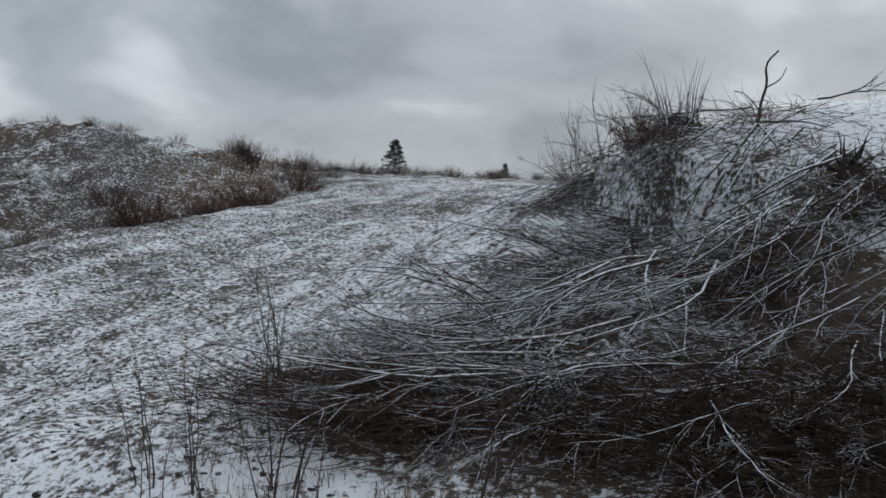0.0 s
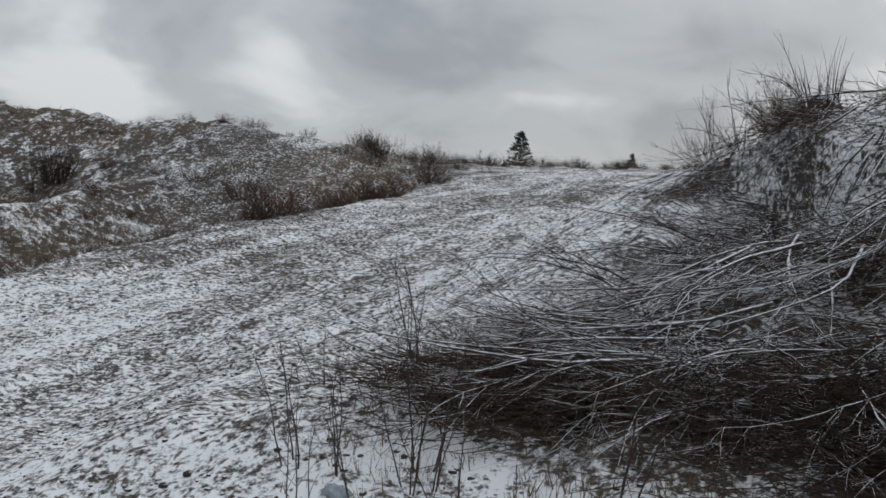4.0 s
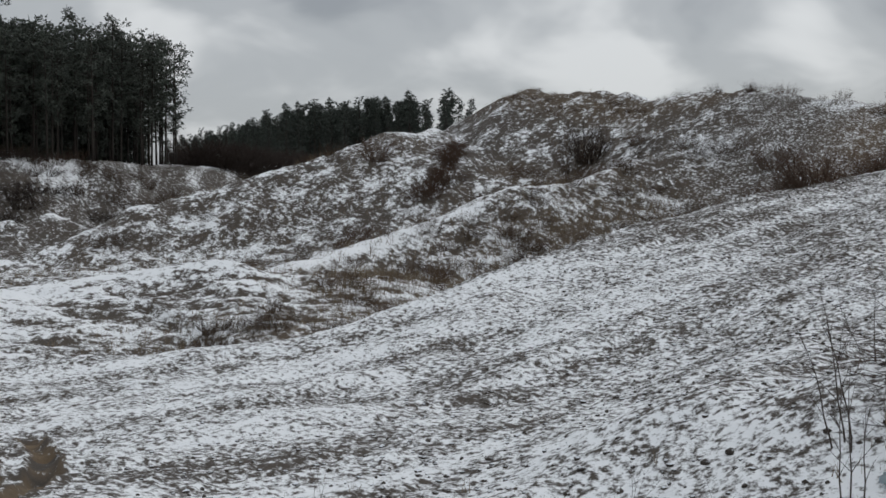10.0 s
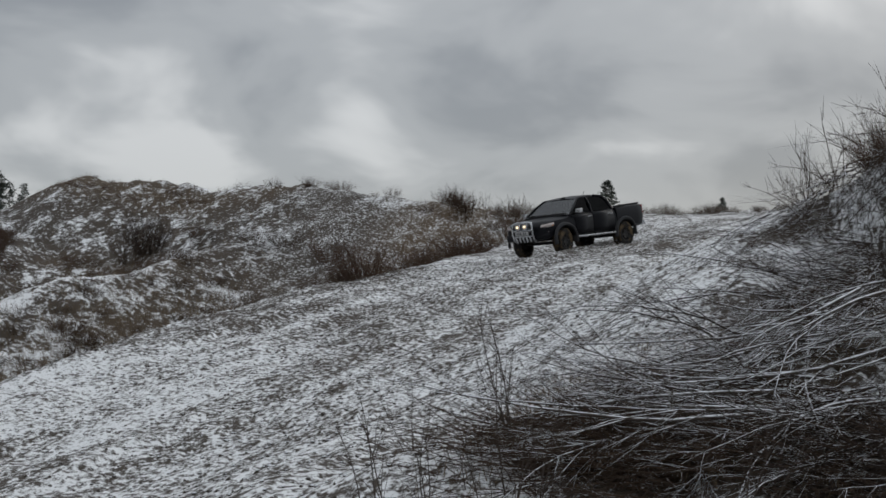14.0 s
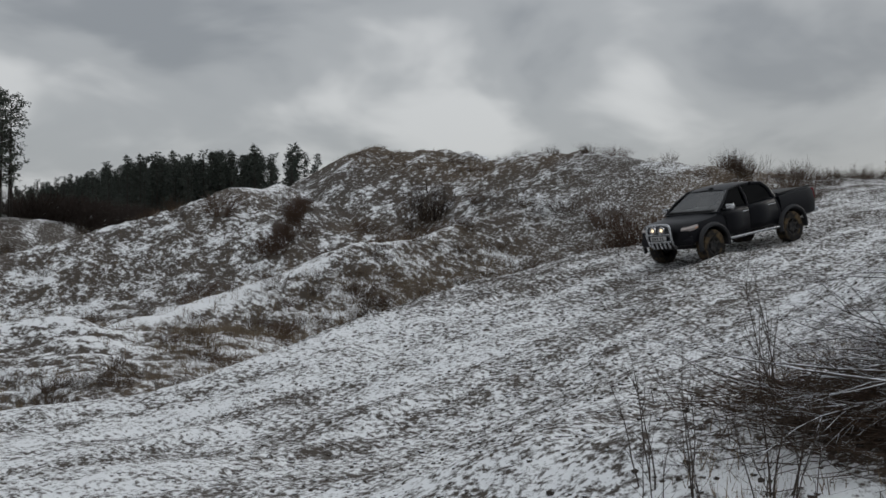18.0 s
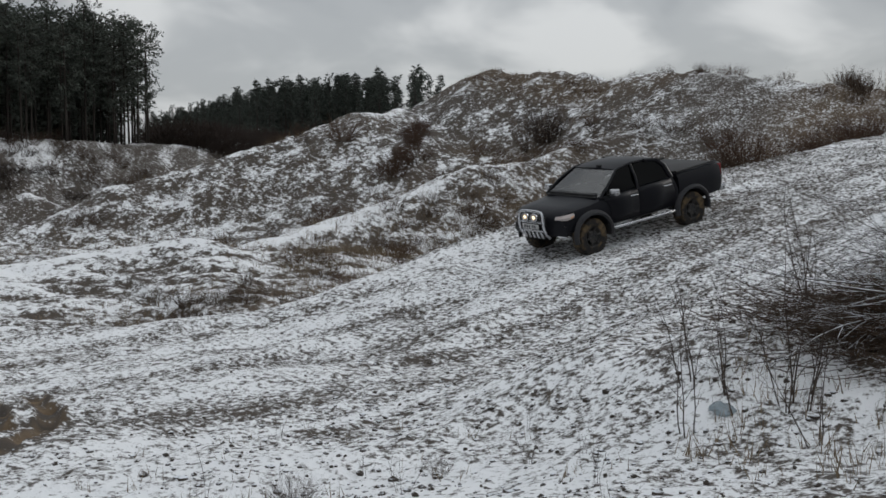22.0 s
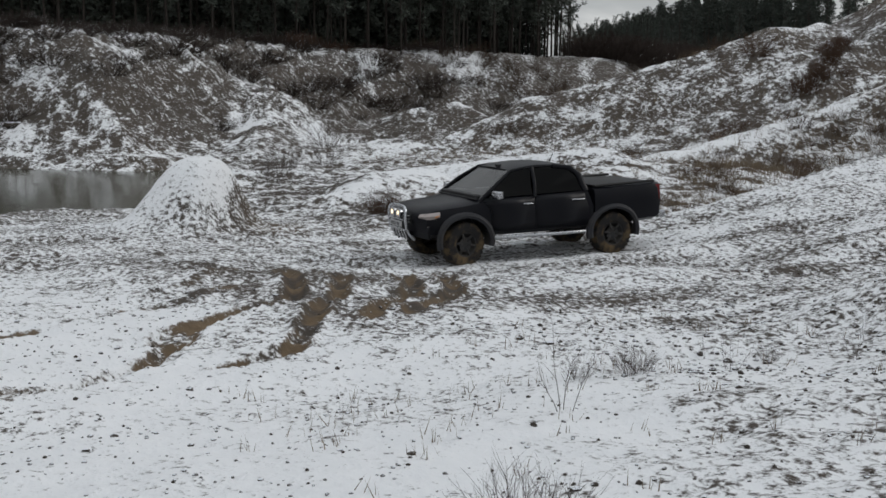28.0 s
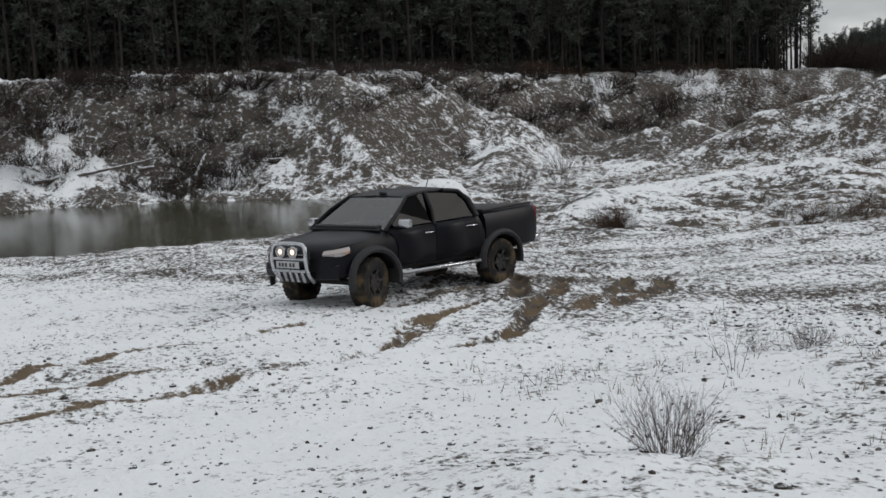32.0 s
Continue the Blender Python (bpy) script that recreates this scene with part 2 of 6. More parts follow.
SPUR = [(-14, 46.5, 4.5), (-17.8, 43, 3.75), (-20.6, 35, 2.15), (-21.5, 29.6, 0.85), (-22.2, 25.4, 0.12), (-22.0, 24, 0.58), (-24.2, 21.7, 0.08), (-25.2, 20, -0.08), (-24.7, 17.4, -0.2), (-23.6, 15.4, -0.5)]
SPUR_FAN = [(-20.5, 27, 0.1), (-22.2, 24, 0.12), (-24.2, 21.7, -0.2), (-24.4, 18, -0.42)]
LANE = [(-1.0, 38.5), (-2.6, 36), (-4.6, 30.8), (-6.8, 25.8), (-8.35, 22.4), (-9.85, 18.6), (-11.5, 15.4), (-12.4, 13)]
BANK_FOOT = [(-46, -90), (-48, 0), (-44, 10), (-38, 16), (-40, 22), (-48, 32), (-52, 42), (-52, 56), (-56, 75), (-70, 110)]
BANK_SPUR = [(-60, 32, 4.2), (-53, 29.5, 2.7), (-48, 27.5, 1.6), (-42, 23.5, 0.4), (-37, 20.5, -0.6)]
BRUSH_HILL = [(-1.2, 10.4, 0.75), (0.3, 13.2, 1.75), (2.0, 18.0, 3.5), (3.4, 17.4, 4.28), (5.5, 16.2, 4.72), (10, 15.5, 5.1), (22, 15, 5.4), (40, 10, 5.2)]
BRUSH_FACE = [(0.4, 10.8, 1.35), (2.9, 11.8, 2.6), (5.5, 12.0, 3.6), (10, 11.8, 4.5), (20, 11, 5.0)]
SHORE = [(-23, -90), (-25, -10), (-25.3, 3.8), (-24.8, 6.5), (-25.3, 8.8), (-28, 11), (-31, 12.8), (-35, 15.8)]
WATER_Z = -0.86
# tyre ruts in the pit floor: x, y
SAND_RUTS = [
    [(-12.9, 7.1), (-11.8, 6.6), (-10.7, 6.0), (-10.1, 5.4), (-9.7, 4.8), (-9.3, 3.9), (-8.9, 3.1)],
    [(-12.7, 7.8), (-11.8, 7.4), (-10.8, 6.8), (-9.9, 6.1), (-9.3, 5.4), (-8.5, 4.8), (-7.7, 4.1), (-7.4, 3.0)],
    [(-11.6, 8.5), (-10.4, 7.8), (-9.4, 7.0), (-8.9, 6.3), (-8.4, 5.6)],
    [(-11.7, 9.3), (-10.6, 8.7), (-9.5, 7.8), (-8.8, 7.1), (-8.2, 6.1)],
    [(-8.9, 3.4), (-8.2, 2.6), (-7.6, 1.7), (-7.5, 0.9)],
]
SOIL_RUTS = [
    [(-8.2, 2.9), (-7.6, 1.9), (-7.3, 0.8), (-7.2, 0.0), (-6.8, -0.9), (-6.4, -2.0), (-5.8, -3.2)],
    [(-8.0, 0.2), (-7.8, -1.0), (-7.4, -2.3)],
    [(-11.2, 5.2), (-10.6, 3.4), (-9.9, 1.9), (-9.6, 0.9), (-9.7, 0.0), (-9.2, -1.0), (-8.3, -2.2)],
    [(-13.4, 6.4), (-12.5, 5.5), (-11.6, 4.3)],
]


def height(x, y):
    """The lie of the land without its roughness."""
    ramp = 0.195 * softplus(y - 14.0, 1.0) - 0.115 * softplus(y - 30.0, 1.5) + 0.09 * softplus(y - 38.0, 1.5)
    z = -0.48 + 0.12 * softplus(np.clip(x, -60, 14) + 6.5, 1.5) + ramp
    z = z + 0.62 * smooth(x, -6.5, -3.0) * smooth(y + 0.15 * x, 7.6, 9.6) * (1 - smooth(y, 12.5, 21.0))
    z = z - 0.035 * (softplus(-x - 10, 0.8) - softplus(-x - 16, 0.8)) * (1 - smooth(y, 12, 19)) + 0.15 * (1 - smooth(y, 5, 10)) * smooth(-x, 5, 9)
    plateau = 5.0 + (0.085 * softplus(y - 47, 3) - 0.085 * softplus(y - 78, 8)) + 0.02 * np.clip(x, -20, 40)
    z = plateau - softplus(plateau - z, 0.35)
    z = z - 0.22 * smooth(x, 1.0, 4.0) * smooth(y, 33, 36) * (1 - smooth(y, 42, 47))
    # the lane down which vehicles go
    d, _, _ = along(LANE, x, y)
    z = z - 0.11 * np.exp(-(d / 2.4) ** 2) * smooth(y, 12, 16) * (1 - smooth(y, 36, 39))
    # the ground falls away beyond the edge of the drive
    d, _, side = along(EDGE, x, y)
    west = np.where(side < 0, d, 0.0)
    floor = -0.64 + 0.06 * softplus(y - 24, 3) - 0.55 * smooth(y - 0.25 * (x + 17), 11.5, 14.0) * (1 - smooth(y, 24, 34)) * (1 - smooth(-x, 28, 33))
    z = z + (np.minimum(floor, z) - z) * smooth(west, 0.0, 4.5 - 1.7 * (1 - smooth(y, 18, 24)))
    # the stand of the camera: a low swell
    d, _, _ = along([(0, 0), (2.5, -2.2), (4.7, -3.4), (9, -6)], x, y)
    z = z + 0.22 * np.exp(-(d / 1.7) ** 2) * (1 - smooth(x, 2.5, 4.5))
    for line, steep, toe, k in ((RIDGE, 0.58, 0.8, 0.25), (KNOLL, 0.50, 0.5, 0.2), (SPUR, 0.55, 0.4, 0.12), (SPUR_FAN, 0.13, 0.5, 0.15), (BANK_SPUR, 0.55, 0.5, 0.2), (BRUSH_HILL, 0.50, 0.9, 0.3), (BRUSH_FACE, 0.72, 0.5, 0.2)):
        d, top, _ = along(line, x, y)
        z = smax(z, top - steep * (np.sqrt(d * d + toe * toe) - toe), k)
    # far bank and the wooded level above it
    d, _, side = along(BANK_FOOT, x, y)
    beyond = np.where(side > 0, d, -d)
    bank = -1.3 + 6.15 * smooth(beyond, -1.5, 11.0) + 0.012 * np.clip(beyond - 15, 0, 300)
    z = smax(z, np.where(beyond > -3, bank, -5.0), 0.3)
    # pond
    d, _, side = along(SHORE, x, y)
    wet = np.where(side > 0, d, -d)
    basin = smooth(wet, -1.2, 2.5) * (1 - smooth(beyond, -2.5, 1.0))
    z = z * (1 - basin) + -1.7 * basin
    # jump mound
    u, v = (x + 19.25) * 0.83 + (y - 9.05) * 0.56, -(x + 19.25) * 0.56 + (y - 9.05) * 0.83
    z = z + 1.45 * np.exp(-((np.abs(u) / np.where(u < 0, 1.0, 0.78)) ** 3.2)) * np.exp(-((np.abs(v) / np.where(v < 0, 1.5, 0.8)) ** 2.8)) + 0.25 * np.exp(-(((u + 0.6) / 2.2) ** 2 + (v / 2.0) ** 2))
    z = z + 0.09 * np.exp(-((x + 11.6) ** 2 + (y - 3.0) ** 2) / 1.5) - 0.06 * np.exp(-((x + 12.8) ** 2 + (y - 6.0) ** 2) / 1.2)
    return z


def rut_mask(x, y, lines, half):
    m = np.zeros(np.shape(x))
    wob = 0.10 * fbm(x * 1.3, y * 1.3, 3, 71)
    for line in lines:
        d, _, side = along(line, x, y)
        m = np.maximum(m, np.exp(-(((d * side + wob) / half) ** 4)) * (d < 2))
    return m


def regions(x, y):
    """How bare of snow the ground is, where the sand shows, and where dead grass grows."""
    d_edge, _, side = along(EDGE, x, y)
    west = np.where(side < 0, d_edge, -d_edge)
    e = 0.35
    steep = np.hypot(height(x + e, y) - height(x - e, y), height(x, y + e) - height(x, y - e)) / (2 * e)
    # wheel-swept streaks down the drive
    a, c = x * 0.40 + y * 0.92, x * 0.92 - y * 0.40
    bare = 0.505 + 0.09 * smooth(y, 18, 26) + 0.26 * fbm(c * 1.5, a * 0.20, 3, 51) + 0.08 * fbm(x * 0.5, y * 0.5, 2, 55)
    near_floor = (1 - smooth(y - 0.55 * (x + 4), 5.0, 12.0)) * (1 - smooth(-x, 30, 36))
    bare = bare * (1 - near_floor) + (0.25 + 0.15 * smooth(x, -6, -2) * smooth(y, 3.5, 6) + 0.30 * fbm(x * 0.6, y * 0.6, 3, 57)) * near_floor
    ditch = smooth(west, 0.3, 2.0) * (1 - smooth(west, 4, 8)) * smooth(y, 17, 22)
    hills = smooth(west, 2, 5) * smooth(y, 13, 17)
    d_spur, _, _ = along(SPUR, x, y)
    d_knoll, _, _ = along(KNOLL, x, y)
    crest = np.maximum(np.exp(-(d_spur / 0.7) ** 2), np.exp(-(d_knoll / 0.8) ** 2))
    d_veg, _, _ = along([(-15.0, 40.5), (-17.3, 35.5), (-18.4, 31), (-18.6, 27.5), (-17.0, 23.5)], x, y)
    veg = np.exp(-(d_veg / 1.9) ** 2)
    d_peak, _, _ = along([(-29, 53), (-25, 51.8), (-20.5, 50), (-17, 50.3)], x, y)
    d_belt, _, _ = along([(-25.0, 45.6), (-21.3, 44.3), (-18.3, 41.5)], x, y)
    rusty = np.maximum(np.exp(-(d_peak / 1.5) ** 2), np.exp(-(d_belt / 0.9) ** 2))
    slope_bare = 0.38 + 0.48 * np.clip(steep - 0.16, 0, 0.55) + 0.30 * fbm(x * 0.45, y * 0.45, 4, 40, 0.55) + 0.04 * smooth(y, 36, 42) + 0.10 * np.exp(-(d_spur / 3.5) ** 2) + 0.12 * np.exp(-(d_knoll / 6) ** 2) - 0.16 * crest + 0.26 * fbm(x * 0.25 - y * 0.15, height(x, y) * 3.2, 3, 41)
    bare = bare * (1 - hills) + slope_bare * hills + 0.10 * ditch + (0.02 + 0.35 * fbm(x * 0.5, y * 0.5, 3, 49)) * veg + 0.12 * rusty
    bare = np.where(hills > 0.02, np.minimum(bare + 0.08, 0.72 + 0.08 * rusty), bare)
    # bare soil round the heap, raised under the branches to darken its shaded hollows
    heap = smooth(x + 1.9 - 0.25 * (y - 9), -0.5, 0.9) * smooth(y + 0.25 * x + 0.9 * smooth(x, 0.3, 1.8), 7.8, 9.2) * (1 - smooth(y - 0.15 * x, 10.6, 12.6)) * (1 - smooth(x, 9, 14))
    bare = bare + heap * (0.04 + 0.36 * smooth(x, 0.2, 1.4) * (1 - smooth(y, 8.9, 9.3)) + 0.34 * smooth(y, 8.7, 9.3) + 0.12 * (1 - smooth(y, 9.6, 10.6)) + 1.0 * fbm(x * 0.9, y * 0.9, 3, 44))
    d_fan, _, _ = along(SPUR_FAN, x, y)
    fan = np.exp(-(d_fan / 8.0) ** 6) * smooth(west, 0.2, 1.2) * smooth(0.6 * (y - 13.2) - 0.8 * (x + 15.2), 0.0, 1.5)
    bare = bare * (1 - fan) + fan * (0.56 - 0.34 * np.exp(-((d_spur - 0.1) / 0.7) ** 2) + 0.35 * fbm(x * 0.6, y * 0.6, 3, 63))
    lowland = (1 - fan) * smooth(-x, 26, 30) * (1 - smooth(-x, 44, 50)) * smooth(y, 15, 19) * (1 - smooth(y, 40, 46))
    bare = np.where(lowland > 0.01, np.minimum(bare + lowland * (0.08 + 0.25 * fbm(x * 0.5, y * 0.5, 3, 61)), 0.64), bare)
    flank = smooth(x + 1.5 - 0.35 * (y - 10), 0, 1) * smooth(y, 11.0, 12.5) * (1 - smooth(y, 24, 28))
    bare = bare * (1 - flank) + flank * (0.50 + 0.8 * fbm(x * 0.7, y * 0.7, 4, 46))
    bank = smooth(-x, 37, 44) * (1 - smooth(y, 66, 76))
    bare = bare * (1 - bank) + bank * np.minimum(0.88, 0.70 + 0.30 * np.clip(steep - 0.25, -0.3, 0.5) + 0.60 * fbm(x * 0.5, y * 0.5, 5, 60, 0.6) + 0.75 * fbm(x * 0.2, y * 0.2, 2, 64))
    bare = bare - 0.42 * np.exp(-(((x + 46) / 4.5) ** 2 + ((y - 28.5) / 3.5) ** 2))
    jump = np.exp(-(((x + 19.3) ** 2 + (y - 8.9) ** 2) / 3.5) ** 2)
    bare = bare + jump * (0.42 * smooth((x + 19.25) * 0.57 + (y - 9.05) * 0.82 + 1.2 * fbm(x * 1.4, y * 1.4, 3, 33), 0.45, 1.05) - 0.24)
    grass = np.clip(ditch + 0.20 * hills * np.clip(0.5 + 2 * fbm(x * 0.2, y * 0.2, 2, 47), 0, 1) + heap * 0.35 + veg * 0.35 + 0.65 * rusty, 0, 1) * (1 - 0.8 * bank)
    deep, faint = rut_mask(x, y, SAND_RUTS, 0.17), rut_mask(x, y, SOIL_RUTS, 0.13)
    rut = np.maximum(deep, 0.7 * faint)
    sand = np.maximum(deep * np.clip(0.80 + 2.3 * fbm(x * 2.2, y * 2.2, 4, 75, 0.65), 0, 1), faint * np.clip(0.68 + 2.2 * fbm(x * 1.1, y * 1.1, 3, 77), 0, 0.8))
    sand = np.maximum(sand, 0.5 * np.exp(-((x + 18.2) ** 2 + (y - 10.2) ** 2) / 0.5))
    churn = np.exp(-((x + 9.8) ** 2 / 8 + (y - 6.2) ** 2 / 5)) + np.exp(-(((y - 5.8 - 0.81 * (x + 13.8)) / 0.5) ** 2)) * smooth(-x, 10, 12) * (1 - smooth(-x, 20, 23))
    bare = bare + 0.17 * churn + 0.40 * rut
    return np.clip(bare, 0.03, 1.0), np.clip(sand, 0, 1), grass, rut


def ground_mesh():
    cx, cy = 1.5, -1.5
    az = np.concatenate([np.arange(-26, 93, 0.125), np.arange(93, 333.9, 3.0)])
    r = [1.0]
    while r[-1] < 2600:
        v = r[-1]
        r.append(v * (1.03 if v < 5 else 1.0085 if v < 45 else 1.012 if v < 75 else 1.03 if v < 150 else 1.09))
    r = np.array(r)
    a = np.radians(az)
    X, Y = cx - np.sin(a)[None, :] * r[:, None], cy + np.cos(a)[None, :] * r[:, None]
    Z = height(X, Y)
    bare, sand, grass, rut = regions(X, Y)
    near = 1 - smooth(np.hypot(X, Y), 60, 110)
    # roughness: swells, wheel-churned furrows along the drive, clods
    U, V = X * 0.92 - Y * 0.40, X * 0.40 + Y * 0.92
    Z = Z + near * (0.16 * fbm(X * 0.30, Y * 0.30, 3, 5) + 0.36 * smooth(-X, 14, 22) * smooth(Y, 18, 26) * fbm(X * 0.30, Y * 0.30, 4, 9))
    Z = Z + smooth(-X, 40, 46) * near * 1.3 * fbm(X * 0.20, Y * 0.20, 4, 31) * (1 - 0.8 * smooth(Z, 3.5, 5.0))
    # terracettes and slips on the hills: snow on their treads, soil on their faces
    slope = np.clip(smooth(-X, 13.5, 17) * smooth(Y - 0.25 * X, 17.5, 20) + smooth(-X, 37, 42), 0, 1)
    ax, ay = X * 0.83 + Y * 0.55, -X * 0.55 + Y * 0.83

    def ledges(along_, away):
        return fbm(along_ * 0.75, away * 1.7, 4, 81, 0.6) + 0.4 * np.abs(fbm(along_ * 1.5 + 3, away * 2.6, 3, 85))
    tread = ledges(ax, ay)
    face = ledges(ax, ay + 0.3) - tread
    Z = Z + near * slope * (0.15 + 0.25 * smooth(-X, 40, 46)) * tread
    bare = np.where(slope > 0.01, np.clip(bare + slope * 0.42 * face, 0.05, 0.80), bare)
    rough_ = near * (0.25 + 0.9 * bare)
    Z = Z + rough_ * (0.20 * fbm(U * 1.3, V * 0.35, 3, 11) + 0.075 * np.abs(fbm(U * 3.2, V * 2.2, 3, 21)) + 0.035 * vnoise(X * 9, Y * 9, 3))
    Z = Z - 0.09 * rut + 0.06 * (rut * (1 - rut)) * 4
    Z[-1, :] = Z[-1, :] - 30
    nr, na = X.shape
    co = np.stack([X.ravel(), Y.ravel(), Z.ravel()], 1)
    co = np.vstack([co, [[cx, cy, float(height(np.array([cx]), np.array([cy]))[0])]]])
    i, j = np.meshgrid(np.arange(nr - 1), np.arange(na), indexing="ij")
    k = (j + 1) % na
    quads = np.stack([i * na + j, (i + 1) * na + j, (i + 1) * na + k, i * na + k], -1).reshape(-1, 4)[:, ::-1]
    fan = np.stack([np.full(na, nr * na), np.arange(na), (np.arange(na) + 1) % na], 1)[:, ::1]
    me = bpy.data.meshes.new("ground")
    nv, nq = len(co), len(quads)
    me.vertices.add(nv)
    me.vertices.foreach_set("co", co.ravel())
    loops = np.concatenate([quads.ravel(), fan.ravel()[::-1]])
    me.loops.add(len(loops))
    me.loops.foreach_set("vertex_index", loops)
    starts = np.concatenate([np.arange(nq) * 4, nq * 4 + np.arange(len(fan)) * 3])
    me.polygons.add(len(starts))
    me.polygons.foreach_set("loop_start", starts)
    for name, val in (("bare", bare), ("sand", sand), ("grass", grass), ("slope", slope)):
        at = me.attributes.new(name, "FLOAT", "POINT")
        at.data.foreach_set("value", np.append(val.ravel(), val.ravel()[0]))
    me.update(calc_edges=True)
    me.validate()
    me.polygons.foreach_set("use_smooth", np.ones(len(me.polygons), bool))
    me.materials.append(M_GROUND)
    return me


ground = tagged(new("ground", ground_mesh()), "thin snow over dark churned soil and sand in a disused pit", "ground", kind="structure")
from mathutils.bvhtree import BVHTree
LAND = BVHTree.FromPolygons([v.co[:] for v in ground.data.vertices], [p.vertices[:] for p in ground.data.polygons])


def lie(x, y):
    """The height of the ground at x, y."""
    hit = LAND.ray_cast(Vector((x, y, 200)), Vector((0, 0, -1)))
    return hit[0].z if hit[0] else float(height(np.array([x]), np.array([y]))[0])


def mesh_of(name, verts, faces, mats=(), slots=None, smooth_=False):
    me = bpy.data.meshes.new(name)
    me.from_pydata([tuple(v) for v in verts], [], faces)
    for m in mats:
        me.materials.append(m)
    if slots is not None:
        me.polygons.foreach_set("material_index", slots)
    if smooth_:
        me.polygons.foreach_set("use_smooth", [True] * len(me.polygons))
    me.update()
    return me


water = tagged(new("pond", mesh_of("pond", [(-60, -90, WATER_Z), (-20, -90, WATER_Z), (-20, 8.5, WATER_Z), (-26, 11.5, WATER_Z), (-37, 18, WATER_Z), (-60, 18, WATER_Z)], [(0, 1, 2, 3, 4, 5)], [M_WATER])),
               "still dark olive-green pond water at the foot of a bank", "pond", kind="structure")


# ---------- materials of the things ----------
def wood_material(name, dark, light, snowy=0.0, scale=9):
    w = Mat(name, 0.85, 0, 0.3)
    base = w.mix(w.noise(scale, 4, 0.65, 0, (0, 1, 1, 0.15)), dark, light)
    base = w.mix(w.op("MULTIPLY", w.island(), 0.5), base, tuple(0.55 * c for c in dark))
    if snowy:
        top = w.step(w.op("ADD", w.normal_z(), w.op("MULTIPLY", w.op("SUBTRACT", w.noise(5.0, 3, 0.6), 0.5), 1.6)), 1.02 - snowy, 1.14 - snowy)
        base = w.mix(top, base, (0.78, 0.80, 0.84))
    w.color(base)
    w.bump(w.noise(40, 3, 0.6), 0.4, 0.004)
    return w.m


def leaf_material(name, dark, light):
    w = Mat(name, 0.75, 0, 0.2)
    w.color(w.mix(w.op("ADD", w.op("MULTIPLY", w.noise(1.7, 3), 0.6), w.op("MULTIPLY", w.island(), 0.4)), dark, light))
    return w.m


M_BARK = wood_material("pine_bark", (0.024, 0.020, 0.017), (0.056, 0.044, 0.036))
M_NEEDLE = leaf_material("pine_needles", (0.040, 0.048, 0.042), (0.100, 0.112, 0.090))
M_BRANCH = wood_material("snowy_bark", (0.030, 0.022, 0.018), (0.090, 0.066, 0.052), 0.40)
M_BRANCH_PALE = wood_material("pale_snowy_bark", (0.045, 0.037, 0.031), (0.135, 0.110, 0.092), 0.58)
M_TWIG = wood_material("dry_twigs", (0.040, 0.030, 0.025), (0.105, 0.080, 0.066), 0.12)
# dark of thickets and far brush; under the heap it also stands for shade
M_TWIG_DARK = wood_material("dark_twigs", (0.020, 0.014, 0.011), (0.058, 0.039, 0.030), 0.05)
M_RUST = wood_material("rusty_twigs", (0.050, 0.028, 0.018), (0.125, 0.068, 0.042), 0.10)
M_GREY = wood_material("grey_twigs", (0.060, 0.050, 0.044), (0.140, 0.115, 0.100), 0.18)
M_TWIG_BROWN = wood_material("brown_twigs", (0.038, 0.024, 0.016), (0.105, 0.066, 0.044), 0.04)
M_GRASS = leaf_material("dead_grass", (0.085, 0.062, 0.040), (0.27, 0.205, 0.135))
M_LOG = wood_material("weathered_log", (0.060, 0.050, 0.042), (0.200, 0.170, 0.140), 0.5, 4)


# ---------- shaping helpers ----------
class Pile:
    """Collects the points and faces of one mesh."""

    def __init__(self):
        self.v, self.f, self.s = [], [], []

    def tube(self, pts, radii, sides=4, slot=0, cap=True):
        pts = [Vector(p) for p in pts]
        ref = Vector((0.31, 0.17, 0.93))
        start = len(self.v)
        for i, p in enumerate(pts):
            d = (pts[min(i + 1, len(pts) - 1)] - pts[max(i - 1, 0)]).normalized()
            a = d.cross(ref)
            a = a.normalized() if a.length > 1e-4 else d.orthogonal().normalized()
            b = d.cross(a)
            for k in range(sides):
                t = 2 * math.pi * k / sides
                self.v.append(p + radii[i] * (math.cos(t) * a + math.sin(t) * b))
        for i in range(len(pts) - 1):
            for k in range(sides):
                q = start + i * sides
                self.f.append((q + k, q + (k + 1) % sides, q + sides + (k + 1) % sides, q + sides + k))
                self.s.append(slot)
        if cap:
            self.f.append(tuple(start + (len(pts) - 1) * sides + k for k in range(sides)))
            self.s.append(slot)
            self.f.append(tuple(start + k for k in reversed(range(sides))))
            self.s.append(slot)

    def face(self, pts, slot=0):
        i = len(self.v)
        self.v.extend(Vector(p) for p in pts)
        self.f.append(tuple(range(i, i + len(pts))))
        self.s.append(slot)

    def mesh(self, name, mats, smooth_=True):
        return mesh_of(name, self.v, self.f, mats, self.s, smooth_)


def part(name, data, parent, label="", m=None):
    ob = new(name, data)
    ob.parent = parent
    if m is not None:
        ob.matrix_basis = m
    if label:
        ob["label"] = label
    return ob


def empty(name, m, label, category, group=""):
    ob = new(name)
    ob.empty_display_size = 0.2
    ob.matrix_basis = m
    return tagged(ob, label, category, group)


